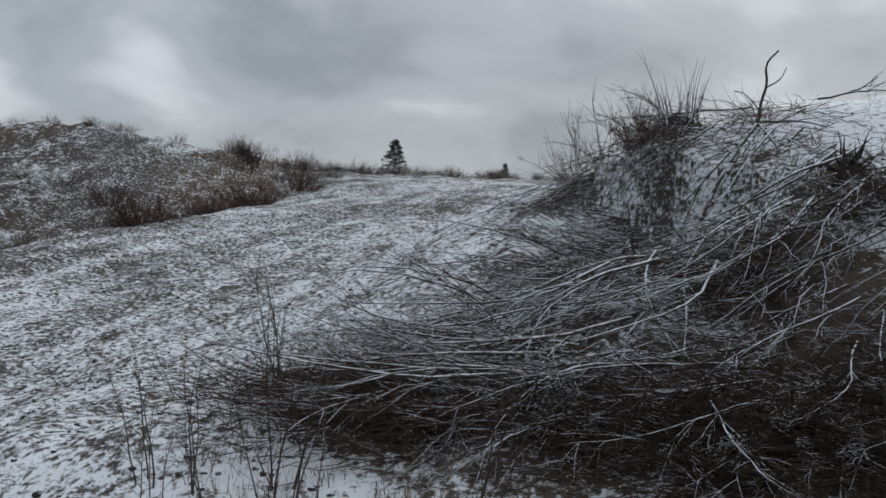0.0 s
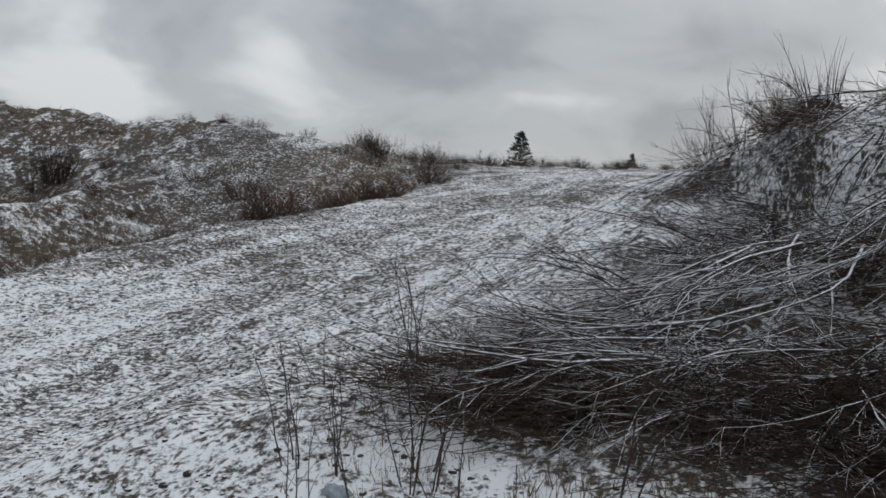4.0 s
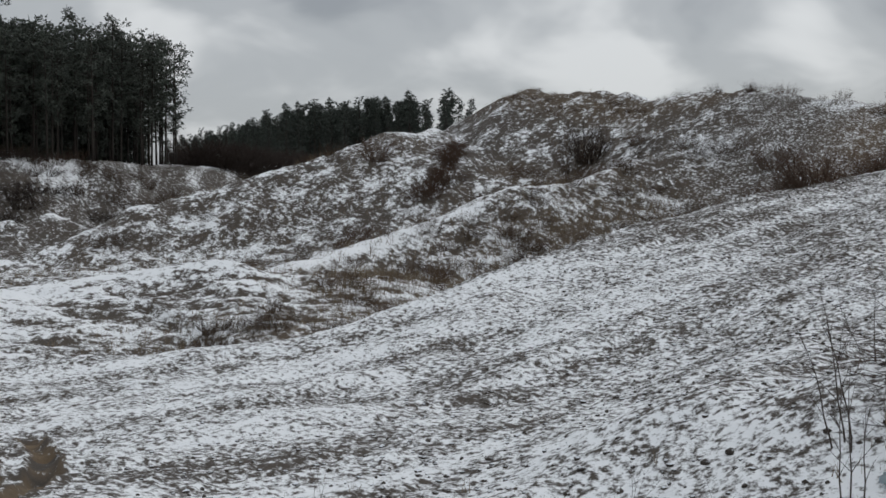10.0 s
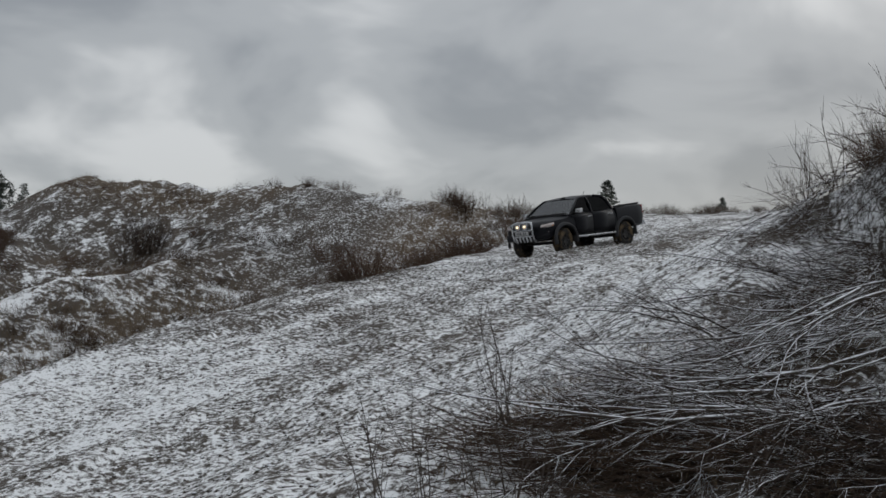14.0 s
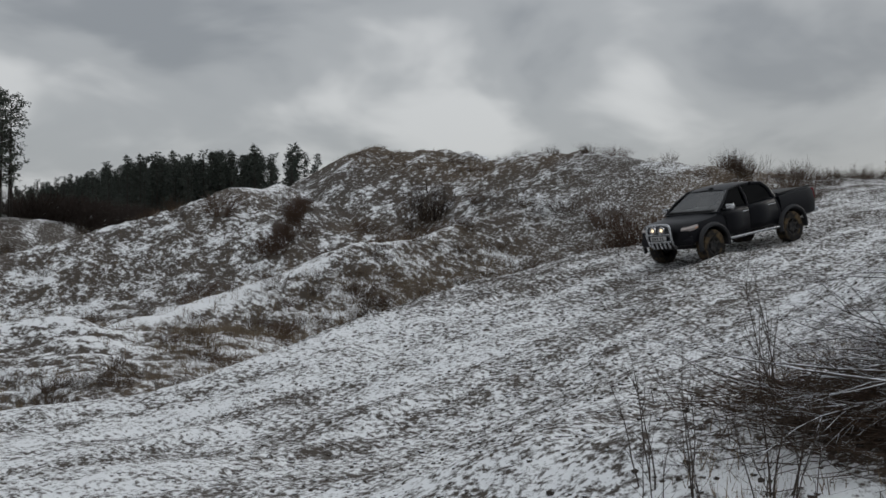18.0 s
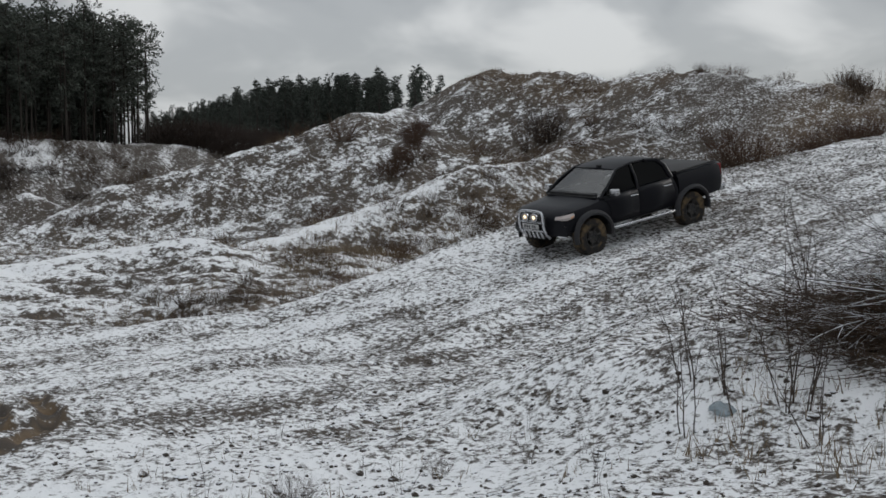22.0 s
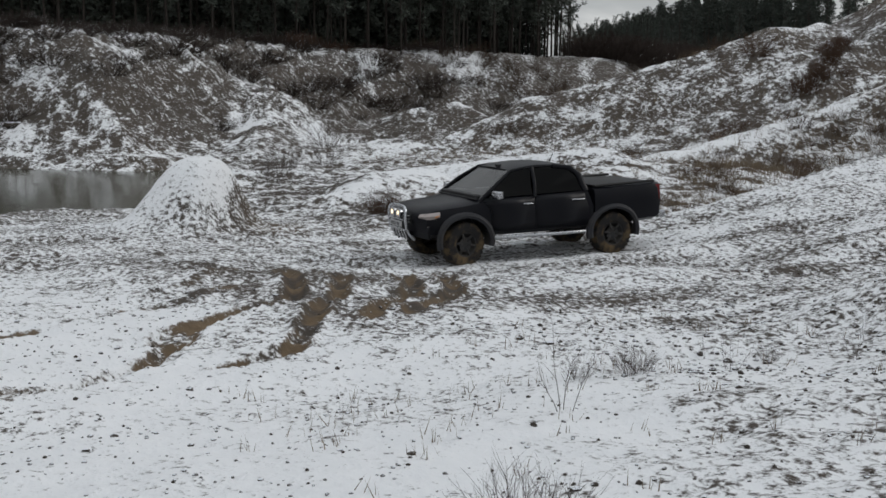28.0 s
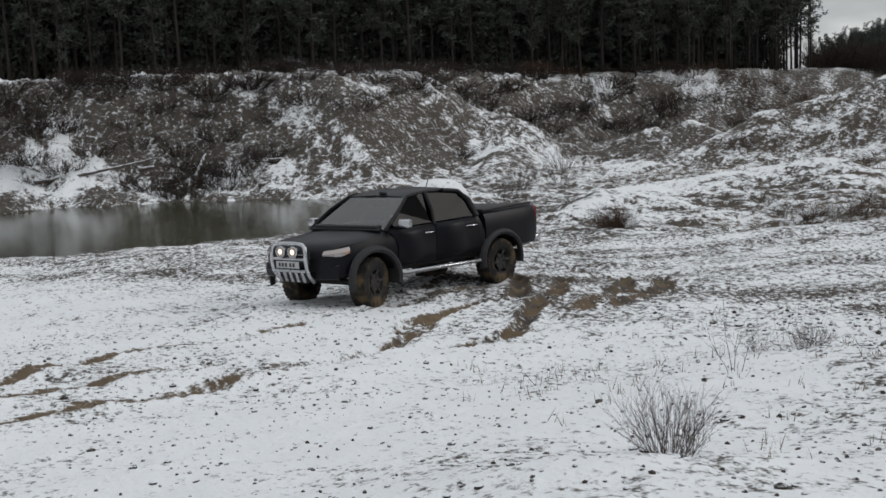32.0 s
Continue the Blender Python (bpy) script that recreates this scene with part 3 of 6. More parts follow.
def curve_pts(rng, start, direction, length, bend, n=6, lift=0.0):
    d = Vector(direction).normalized()
    p = Vector(start)
    pts = [p.copy()]
    for i in range(n):
        d = (d + Vector((rng.uniform(-bend, bend), rng.uniform(-bend, bend), rng.uniform(-bend, bend) + lift))).normalized()
        p = p + d * (length / n)
        pts.append(p.copy())
    return pts


# ---------- pines ----------
def pine_meshes(seed, tall, bare_from, clumps, needles, puff=1.0, wide=1.0, conical=False, leaf=None):
    """A tall forest pine: tapered trunk with limbs, and a ragged crown of needle clumps."""
    rng = random.Random(seed)
    wood, crown = Pile(), Pile()
    lean = (rng.uniform(-0.02, 0.02), rng.uniform(-0.02, 0.02))
    at = lambda z: Vector((lean[0] * z, lean[1] * z, z))
    hs = [0, 0.15, 0.4, 0.65, 0.85, 1.0]
    wood.tube([at(h * tall) for h in hs], [tall * r for r in (0.0100, 0.0082, 0.0070, 0.0055, 0.0035, 0.001)], 7)
    for i in range(clumps):
        h = bare_from + (1 - bare_from) * (i + rng.random()) / clumps
        reach = tall * (0.05 + 0.145 * math.sin(math.pi * min(1, 0.28 + 0.72 * (1 - h) / (1 - bare_from))) ** 0.8) * wide * rng.uniform(0.5, 1.15)
        if conical:
            reach = tall * (0.015 + 0.19 * (1 - h)) * wide * rng.uniform(0.75, 1.15)
        elif h > 0.93:
            reach *= 0.45
        a = rng.uniform(0, 2 * math.pi)
        base = at(h * tall)
        tip = base + Vector((math.cos(a) * reach, math.sin(a) * reach, reach * rng.uniform(-0.10, 0.45)))
        wood.tube([base, base.lerp(tip, 0.5) + Vector((0, 0, 0.03 * reach)), tip], [tall * 0.0028, tall * 0.0018, tall * 0.0007], 4)
        for u in (0.45, 0.7, 0.9, 1.02):
            c = base.lerp(tip, u) + Vector((rng.uniform(-0.02, 0.02) * tall, rng.uniform(-0.02, 0.02) * tall, rng.uniform(-0.005, 0.022) * tall))
            size = tall * puff * rng.uniform(0.022, 0.040)
            for _ in range(needles):
                d = Vector((rng.gauss(0, 1), rng.gauss(0, 1), rng.gauss(0, 0.6))).normalized()
                e = Vector((rng.gauss(0, 1), rng.gauss(0, 1), rng.gauss(0, 1))).normalized()
                o = c + d * size * rng.uniform(0.1, 0.7)
                crown.face([o - e * size * 0.22, o + e * size * 0.22, o + d * size * rng.uniform(0.5, 0.9) + e * size * 0.05])
    for i in range(9):
        h = rng.uniform(0.25, bare_from)
        a, r = rng.uniform(0, 6.28), tall * rng.uniform(0.02, 0.06)
        b = at(h * tall)
        wood.tube([b, b + Vector((math.cos(a) * r, math.sin(a) * r, -0.1 * r))], [0.03, 0.008], 3)
    return wood.mesh("pine_trunk", [M_BARK]), crown.mesh("pine_crown", [leaf or M_NEEDLE], False)


PINES = [pine_meshes(40 + i, 11.0 + 0.8 * (i % 3), (0.40, 0.25, 0.46, 0.32, 0.18)[i], 36, 8) for i in range(5)]
M_NEEDLE_DARK = leaf_material("dark_conifer_needles", (0.026, 0.032, 0.028), (0.060, 0.070, 0.056))
SMALL_PINES = [pine_meshes(70 + i, 7.0, 0.02, 36, 5, 1.5, 1.0, True, M_NEEDLE_DARK) for i in range(2)]

LONE = pine_meshes(77, 2.0, 0.12, 60, 16, 1.9, 2.5, True)


def pine(kind, x, y, scale, turn, label, group=""):
    ob = empty("pine_tree", pose(x, y, lie(x, y) - 0.1, 0, 0, turn), label, "tree", group)
    part("trunk", kind[0], ob)
    part("crown", kind[1], ob)
    ob.scale = (scale, scale, scale)
    return ob


WOOD_LINE = [(-66, -70), (-65.5, 4), (-64, 21), (-61.5, 35), (-61.5, 51), (-64, 61), (-65.5, 67)]


def wood_place(s, back):
    """A place s of the way along the edge of the wood, so many metres inside it."""
    s = s * (len(WOOD_LINE) - 1)
    i = min(int(s), len(WOOD_LINE) - 2)
    (ax, ay), (bx, by) = WOOD_LINE[i], WOOD_LINE[i + 1]
    u = s - i
    dx, dy = bx - ax, by - ay
    n = math.hypot(dx, dy)
    return ax + u * dx - dy / n * back, ay + u * dy + dx / n * back


def woods():
    rng = random.Random(5)
    n = 0
    for row, back in enumerate((0.0, 2.2, 4.6, 7.5)):
        for k in range(42):
            s = 0.12 + 0.88 * (k + rng.uniform(0.1, 0.9)) / 42
            x, y = wood_place(s, back + rng.uniform(-0.8, 0.8))
            pine(PINES[n % 5], x, y, rng.uniform(0.65, 0.88), rng.uniform(0, 360), "dark tall pine with a bare trunk at the forest edge", "pines of the forest edge")
            n += 1
    for k in range(34):
        x, y = wood_place(0.13 + 0.11 * (k + rng.random()) / 34, rng.uniform(0, 7))
        pine(PINES[k % 5], x, y, rng.uniform(0.7, 0.9), rng.uniform(0, 360), "dark tall pine with a bare trunk at the forest edge", "pines of the forest edge")
    # the depth of the wood
    for tag, count in (("deep_forest", 1000),):
        verts, faces, slots = [], [], []
        base = 0
        for k in range(count):
            s = rng.random() if k > 300 else rng.uniform(0.10, 0.40)
            thin = s > 0.97
            x, y = wood_place(s, (9 if thin else 3.0) + 26 * rng.random() ** 1.5)
            if y > 66 + 0.15 * (x + 66) or (thin and k % 3):
                continue
            z0, sc, tn = lie(x, y), rng.uniform(0.66, 0.92), rng.uniform(0, 6.28)
            c, sn = math.cos(tn) * sc, math.sin(tn) * sc
            for slot, me in enumerate(SMALL_SRC[k % 2]):
                co = np.empty(len(me.vertices) * 3)
                me.vertices.foreach_get("co", co)
                co = co.reshape(-1, 3)
                verts.append(np.stack([co[:, 0] * c - co[:, 1] * sn + x, co[:, 0] * sn + co[:, 1] * c + y, co[:, 2] * sc + z0 - 0.1], 1))
                for p in me.polygons:
                    faces.append(tuple(base + i for i in p.vertices))
                    slots.append(slot)
                base += len(co)
        tagged(new(tag, mesh_of(tag, np.concatenate(verts), faces, [M_BARK, M_NEEDLE], slots)), "dense dark pine forest above the far bank", "forest", kind="stuff")
    # the plantation far behind the ridge
    verts, faces, slots, base = [], [], [], 0
    for k in range(620):
        u = rng.random() ** 0.9
        x, y = -206 + 131 * u + rng.uniform(-4, 4) - rng.random() * 14, 216 - 98 * u + rng.uniform(-4, 4) + rng.random() * 14
        z0 = lie(x, y)
        sc = (1.18 + 0.04 * u) * rng.uniform(0.80, 1.25)
        tn = rng.uniform(0, 6.28)
        c, sn = math.cos(tn) * sc, math.sin(tn) * sc
        for slot, me in enumerate(SMALL_PINES[k % 2]):
            co = np.empty(len(me.vertices) * 3)
            me.vertices.foreach_get("co", co)
            co = co.reshape(-1, 3)
            verts.append(np.stack([co[:, 0] * c - co[:, 1] * sn + x, co[:, 0] * sn + co[:, 1] * c + y, co[:, 2] * sc + z0 - 0.1], 1))
            for p in me.polygons:
                faces.append(tuple(base + i for i in p.vertices))
                slots.append(slot)
            base += len(co)
    tagged(new("far_plantation", mesh_of("far_plantation", np.concatenate(verts), faces, [M_BARK, M_NEEDLE_DARK], slots)), "dark young conifer plantation on the skyline behind the ridge", "forest", kind="stuff")


SMALL_SRC = [pine_meshes(90 + i, 10.5, 0.02, 34, 4, 1.8) for i in range(2)]
woods()
pine(LONE, -3.25, 69.9, 1.08, 40, "small lone pine standing on the snowy plateau")
pine(LONE, 3.7, 75, 0.55, 10, "tiny young pine on the snowy plateau")


# ---------- shrubs and dead plants ----------
def shrub_mesh(seed, tall, spread, stems, twigs, mat, thick=0.007, sides=3):
    rng = random.Random(seed)
    pile = Pile()
    for i in range(stems):
        a = rng.uniform(0, 2 * math.pi)
        r0 = spread * 0.3 * math.sqrt(rng.random())
        out = rng.uniform(0.05, 1.0) * spread / tall
        h = tall * rng.uniform(0.45, 1.0)
        pts = curve_pts(rng, (math.cos(a) * r0, math.sin(a) * r0, -0.08), (math.cos(a) * out, math.sin(a) * out, 1), h, 0.16, 5)
        pile.tube(pts, [thick * (1 - 0.8 * k / 5) for k in range(6)], sides)
        for _ in range(twigs):
            k = rng.randint(2, 4)
            d = (pts[k + 1] - pts[k]).normalized() + Vector((rng.uniform(-0.8, 0.8), rng.uniform(-0.8, 0.8), rng.uniform(-0.1, 0.5)))
            tw = curve_pts(rng, pts[k].lerp(pts[k + 1], rng.random()), d, h * rng.uniform(0.18, 0.4), 0.15, 3)
            pile.tube(tw, [thick * 0.5, thick * 0.4, thick * 0.3, thick * 0.12], 3)
    return pile.mesh("shrub", [mat])


RUST = [shrub_mesh(200 + i, 1.1, 1.3, 85, 5, M_RUST, 0.008) for i in range(3)]
DUSK = [shrub_mesh(210 + i, 0.95, 1.2, 75, 5, M_TWIG_BROWN, 0.0065) for i in range(3)]
GREY = [shrub_mesh(220 + i, 1.0, 0.9, 50, 5, M_GREY, 0.0050) for i in range(3)]
DARK = [shrub_mesh(260 + i, 1.0, 1.5, 80, 6, M_TWIG_DARK, 0.011) for i in range(3)]
BALL = shrub_mesh(230, 0.75, 0.72, 110, 6, M_TWIG, 0.0034)
WISP = [shrub_mesh(240 + i, 0.55, 0.22, 4, 5, M_TWIG, 0.0035) for i in range(3)]


def sapling_parts(seed):
    """Three thin stems, each with a few twigs, as meshes of their own."""
    rng = random.Random(seed)
    out = []
    for i in range(3):
        a = rng.uniform(0, 6.28)
        h = 1.25 * rng.uniform(0.55, 1.0)
        pts = curve_pts(rng, (math.cos(a) * 0.06, math.sin(a) * 0.06, -0.08), (math.cos(a) * 0.22, math.sin(a) * 0.22, 1), h, 0.13, 6)
        stem = Pile()
        stem.tube(pts, [0.0080 * (1 - 0.8 * k / 6) for k in range(7)], 5)
        twigs = []
        for _ in range(5):
            k = rng.randint(2, 5)
            d = (pts[k + 1] - pts[k]).normalized() + Vector((rng.uniform(-0.8, 0.8), rng.uniform(-0.8, 0.8), rng.uniform(0, 0.4)))
            t = Pile()
            t.tube(curve_pts(rng, pts[k], d, h * rng.uniform(0.15, 0.38), 0.15, 4), [0.0036, 0.003, 0.0024, 0.0018, 0.0008], 3)
            twigs.append(t.mesh("twig", [M_TWIG]))
        out.append((stem.mesh("stem", [M_TWIG]), twigs))
    return out


SAPLING = [sapling_parts(250 + i) for i in range(3)]


def sapling(kind, x, y, scale, turn, label, group, category="sapling"):
    ob = empty("sapling", pose(x, y, lie(x, y), 9 * math.sin(turn), 9 * math.cos(turn * 1.7), turn), label, category, group)
    ob.scale = (scale, scale, scale)
    for stem, twigs in kind:
        st = part("stem", stem, ob)
        for t in twigs:
            part("twig", t, st)
    return ob



def plant(name, me, x, y, scale, turn, label, group="", high=1.0, category="shrub", sink=0.0):
    ob = tagged(new(name, me), label, category, group)
    ob.matrix_basis = pose(x, y, lie(x, y) - sink, 0, 0, turn)
    ob.scale = (scale, scale, scale * high)
    return ob


def spread(rng, line, count, wide, meshes, lo, hi, label, group, high=1.0, shift=0.0, stuff=""):
    """Bushes strewn along a line, each a thing, or all of them one stretch of scrub."""
    verts, faces, base = [], [], 0
    for k in range(count):
        s = (k + rng.random()) / count * (len(line) - 1)
        i = min(int(s), len(line) - 2)
        (ax, ay), (bx, by) = line[i][:2], line[i + 1][:2]
        x, y = ax + (bx - ax) * (s - i), ay + (by - ay) * (s - i)
        n = math.hypot(bx - ax, by - ay)
        off = rng.gauss(0, wide) + shift
        x, y, scale, turn = x + (by - ay) / n * off, y - (bx - ax) / n * off, rng.uniform(lo, hi), rng.uniform(0, 360)
        me = meshes[k % len(meshes)]
        if not stuff:
            plant("bare_shrub", me, x, y, scale, turn, label, group, high)
            continue
        co = np.empty(len(me.vertices) * 3)
        me.vertices.foreach_get("co", co)
        co = co.reshape(-1, 3) * scale
        c, sn = math.cos(radians(turn)), math.sin(radians(turn))
        verts.append(np.stack([co[:, 0] * c - co[:, 1] * sn + x, co[:, 0] * sn + co[:, 1] * c + y, co[:, 2] * high + lie(x, y)], 1))
        faces.extend(tuple(base + j for j in p.vertices) for p in me.polygons)
        base += len(co)
    if stuff:
        tagged(new(stuff, mesh_of(stuff, np.concatenate(verts), faces, [meshes[0].materials[0]])), label, "scrub", kind="stuff")


def undergrowth():
    rng = random.Random(11)
    ditch = [(-7.0, 44), (-8.2, 38), (-10.0, 32), (-12.0, 27.5), (-14.0, 23.5), (-15.8, 20.5), (-17.6, 18.2)]
    spread(rng, ditch[:3], 46, 0.9, RUST, 0.7, 1.35, "dense rust-brown leafless shrub beside the track", "rusty shrubs in the ditch")
    spread(rng, ditch[2:], 52, 0.8, DUSK + GREY, 0.4, 0.9, "dry brown leafless shrub in the snowy ditch", "brown shrubs in the ditch", 0.8)
    skyline = [(-4.5, 52.5), (-8.5, 50), (-12.5, 49.8), (-17, 51.2), (-22, 53)]
    spread(rng, skyline, 17, 0.7, DUSK + RUST, 0.25, 0.65, "leafless brown shrub on the crest of the ridge", "shrubs on the ridge")
    plateau = [(-8, 62), (-2, 64), (4, 63), (10, 60), (16, 56)]
    spread(rng, plateau, 80, 2.2, DUSK, 0.4, 0.9, "low leafless scrub on the far side of the plateau", "", 0.8, stuff="plateau_scrub")
    spread(rng, [(-9.5, 48.5), (-6.8, 46.5), (-5.6, 51), (-4.6, 57)], 26, 0.9, DUSK, 0.45, 1.0, "tall brown leafless scrub where the track meets the plateau", "", 1.0, stuff="track_scrub")
    gully = [(-28.2, 46.6), (-27.4, 44.6), (-26.6, 42.4), (-26.1, 40.7)]
    spread(rng, gully, 22, 0.32, RUST, 0.4, 0.8, "dark rust-red bush filling a gully", "bushes in the gully")
    hills = [(-12, 44), (-17, 41.5), (-20, 42), (-24, 43), (-28, 38), (-30, 33), (-27, 30), (-24, 31), (-19, 33), (-16, 38)]
    spread(rng, hills, 60, 2.6, DUSK + GREY + RUST[:1], 0.35, 0.95, "small leafless shrub on the snowy hillside", "shrubs on the hillside", 0.75)
    slope = [(-15.0, 40.5), (-17.3, 35.5), (-18.4, 31), (-18.6, 27.5), (-17.0, 23.5)]
    spread(rng, slope, 40, 1.5, DUSK + RUST[:1], 0.3, 0.75, "low brown leafless shrub on the slope beside the track", "brown shrubs on the slope", 0.7)
    spread(rng, [(-25.0, 45.6), (-21.3, 44.3), (-18.3, 41.5)], 22, 0.4, RUST, 0.35, 0.7, "low rust-brown shrubs along the hillside shelf", "", 0.7, stuff="shelf_scrub")
    spread(rng, [(-29, 53), (-25, 51.8), (-20.5, 50)], 26, 0.8, RUST + DUSK, 0.2, 0.38, "low brown heather on the top of the ridge", "", 0.6, stuff="heather")
    spread(rng, [(-62, 47), (-58, 54), (-52, 60), (-45, 61)], 60, 1.8, DUSK + RUST, 0.6, 1.2, "brown leafless brush between the forest and the hills", "", 0.8, stuff="brush")
    spread(rng, [(-66, 70), (-72, 84), (-84, 104)], 110, 3.0, DARK, 1.6, 3.0, "dark leafless brush below the plantation", "", 0.9, stuff="far_brush")
    spread(rng, [(-61, 36), (-62.5, 42)], 8, 1.2, RUST, 0.7, 1.3, "tall rust-brown thicket below the forest edge", "brush below the forest", 0.9)
    # bushes that stand by themselves
    for x, y, sc, hi, kind in ((-21.7, 45.6, 1.5, 1.5, DUSK[0]), (-21.2, 45.9, 1.2, 1.6, DARK[1]), (-29.8, 42.2, 1.2, 0.9, RUST[0]), (-35.0, 31.6, 1.3, 0.7, DUSK[0]),
                               (-21.5, 15.35, 0.66, 1.0, RUST[1]), (-21.1, 15.45, 0.68, 1.0, DUSK[0]), (-21.3, 15.2, 0.6, 1.1, RUST[2]), (-21.6, 15.6, 0.6, 1.0, DUSK[1]), (-17.5, 33.4, 1.1, 0.7, DUSK[2]), (-16.8, 32.6, 1.0, 0.7, DUSK[0]), (-18.4, 34.0, 0.9, 0.7, RUST[2]),
                               (-14.8, 44.6, 1.2, 0.7, DUSK[1]), (-16.0, 44.2, 1.2, 0.7, DUSK[2]), (-12.6, 43.6, 1.3, 0.8, RUST[0]),
                               (-31, 17.6, 1.2, 0.9, GREY[2]), (-33.5, 19.6, 1.3, 1.0, GREY[0]), (-36, 23, 1.3, 1.0, GREY[1]), (-39.5, 25.5, 1.5, 0.9, GREY[2])):
        plant("bare_bush", kind, x, y, sc, rng.uniform(0, 360), "single leafless bush standing on the snowy slope", "single bushes", hi)
    for x, y, sc in ((-21.9, 45.4, 1.7), (-21.4, 45.7, 1.9), (-21.0, 45.9, 1.5), (-7.2, 47.5, 1.2), (-9.0, 46.8, 1.1)):
        sapling(SAPLING[int(sc * 10) % 3], x, y, sc, rng.uniform(0, 360), "tall leafless bush with upright stems on the hillside", "single bushes", "bush")
    # thickets of the far bank
    for k in range(250):
        y = rng.uniform(-8, 50) if k % 3 else rng.uniform(-8, 20)
        x = -49 - 2.6 * max(0, (y - 24) / 10) + (4 if 8 < y < 26 else 0) - rng.random() * 11
        if math.hypot(x + 47, y - 28.5) < 5.5:
            continue
        plant("bank_thicket", DARK[k % 3], x, y, rng.uniform(0.8, 1.9), rng.uniform(0, 360), "dark leafless thicket on the steep far bank", "thickets of the far bank", 0.6, sink=0.1)
    plant("twig_bush", BALL, -1.05, 1.3, 0.68, 0, "small round bush of fine grey twigs in the snow", category="bush")
    for x, y, sc in ((-3.55, 4.05, 1.35), (-3.8, 6.5, 0.8), (-3.1, 7.4, 0.7), (-1.6, 5.6, 0.8), (-2.7, 7.6, 0.7), (-2.15, 6.7, 0.8), (-5.2, 3.0, 0.4), (-6.2, 7.9, 0.6), (-3.6, 8.4, 0.7), (-4.5, 7.0, 0.6)):
        plant("dead_weed", WISP[int(sc * 10) % 3], x, y, sc, rng.uniform(0, 360), "thin dead weed stalk standing in the snow", "dead weeds", category="weed")
    for x, y, sc in ((-4.3, 5.65, 0.42), (-4.45, 5.9, 0.36), (-4.5, 5.15, 0.32), (-1.0, 4.9, 0.34), (-3.8, 7.1, 0.26)):
        plant("dwarf_shrub", GREY[int(sc * 100) % 3], x, y, sc, rng.uniform(0, 360), "low tuft of dark dry twigs in the snow", "low tufts", 0.8)
    stalks = [(-1.91, 8.02), (-1.55, 8.3), (-1.15, 8.43), (-1.1, 8.6), (-1.0, 8.5), (-0.83, 7.9), (-2.16, 8.8), (-1.7, 8.62), (-0.5, 9.7), (0.4, 8.2), (-1.3, 9.6), (-2.6, 11.8), (-1.6, 11.2)]
    for k, (x, y) in enumerate(stalks):
        sapling(SAPLING[k % 3], x, y, rng.uniform(0.65, 1.3), rng.uniform(0, 360), "thin leafless sapling in front of the brush heap", "saplings by the heap")


undergrowth()


def grass_stuff():
    rng = np.random.default_rng(3)
    verts, faces = [], []

    def tufts(count, place, tall, blades):
        for _ in range(count):
            x, y = place()
            z = lie(x, y)
            for _ in range(blades):
                a, o = rng.uniform(0, 6.28), rng.normal(0, 0.07, 2)
                h, w, bx, by = tall * rng.uniform(0.5, 1.1), rng.uniform(0.003, 0.006) * (1 + tall), *rng.normal(0, 0.35, 2)
                i = len(verts)
                px, py = x + o[0], y + o[1]
                verts.extend(((px - w * math.cos(a), py - w * math.sin(a), z - 0.03), (px + w * math.cos(a), py + w * math.sin(a), z - 0.03), (px + bx * h, py + by * h, z + h)))
                faces.append((i, i + 1, i + 2))

    def ditch():
        u = rng.random()
        u = (math.floor(u * 16) + 0.5 + rng.normal(0, 0.22)) / 16
        return -9.8 - 9.5 * u + rng.normal(0, 0.8), 33.5 - 16.0 * u + rng.normal(0, 0.6)

    def heap():
        return rng.uniform(-1.8, 6), rng.uniform(7, 14)

    def floor():
        return rng.uniform(-7, 0), rng.uniform(1.5, 9)

    def hills():
        return rng.uniform(-36, -15), rng.uniform(24, 48)
    def slope():
        u = rng.random()
        return -15.3 - 3.4 * math.sin(u * 2.4) + rng.normal(0, 1.1), 40.5 - 17 * u + rng.normal(0, 0.8)

    def top():
        u = rng.random()
        return -29 + 9 * u + rng.normal(0, 0.7), 53 - 3 * u + rng.normal(0, 0.7)
    tufts(1300, slope, 0.36, 7)
    tufts(350, top, 0.22, 6)
    tufts(650, ditch, 0.25, 8)
    tufts(650, heap, 0.22, 8)
    tufts(130, floor, 0.13, 5)
    tufts(1500, hills, 0.34, 5)
    tagged(new("dead_grass", mesh_of("dead_grass", verts, faces, [M_GRASS])), "pale dead grass poking through the snow", "grass", kind="stuff")


grass_stuff()


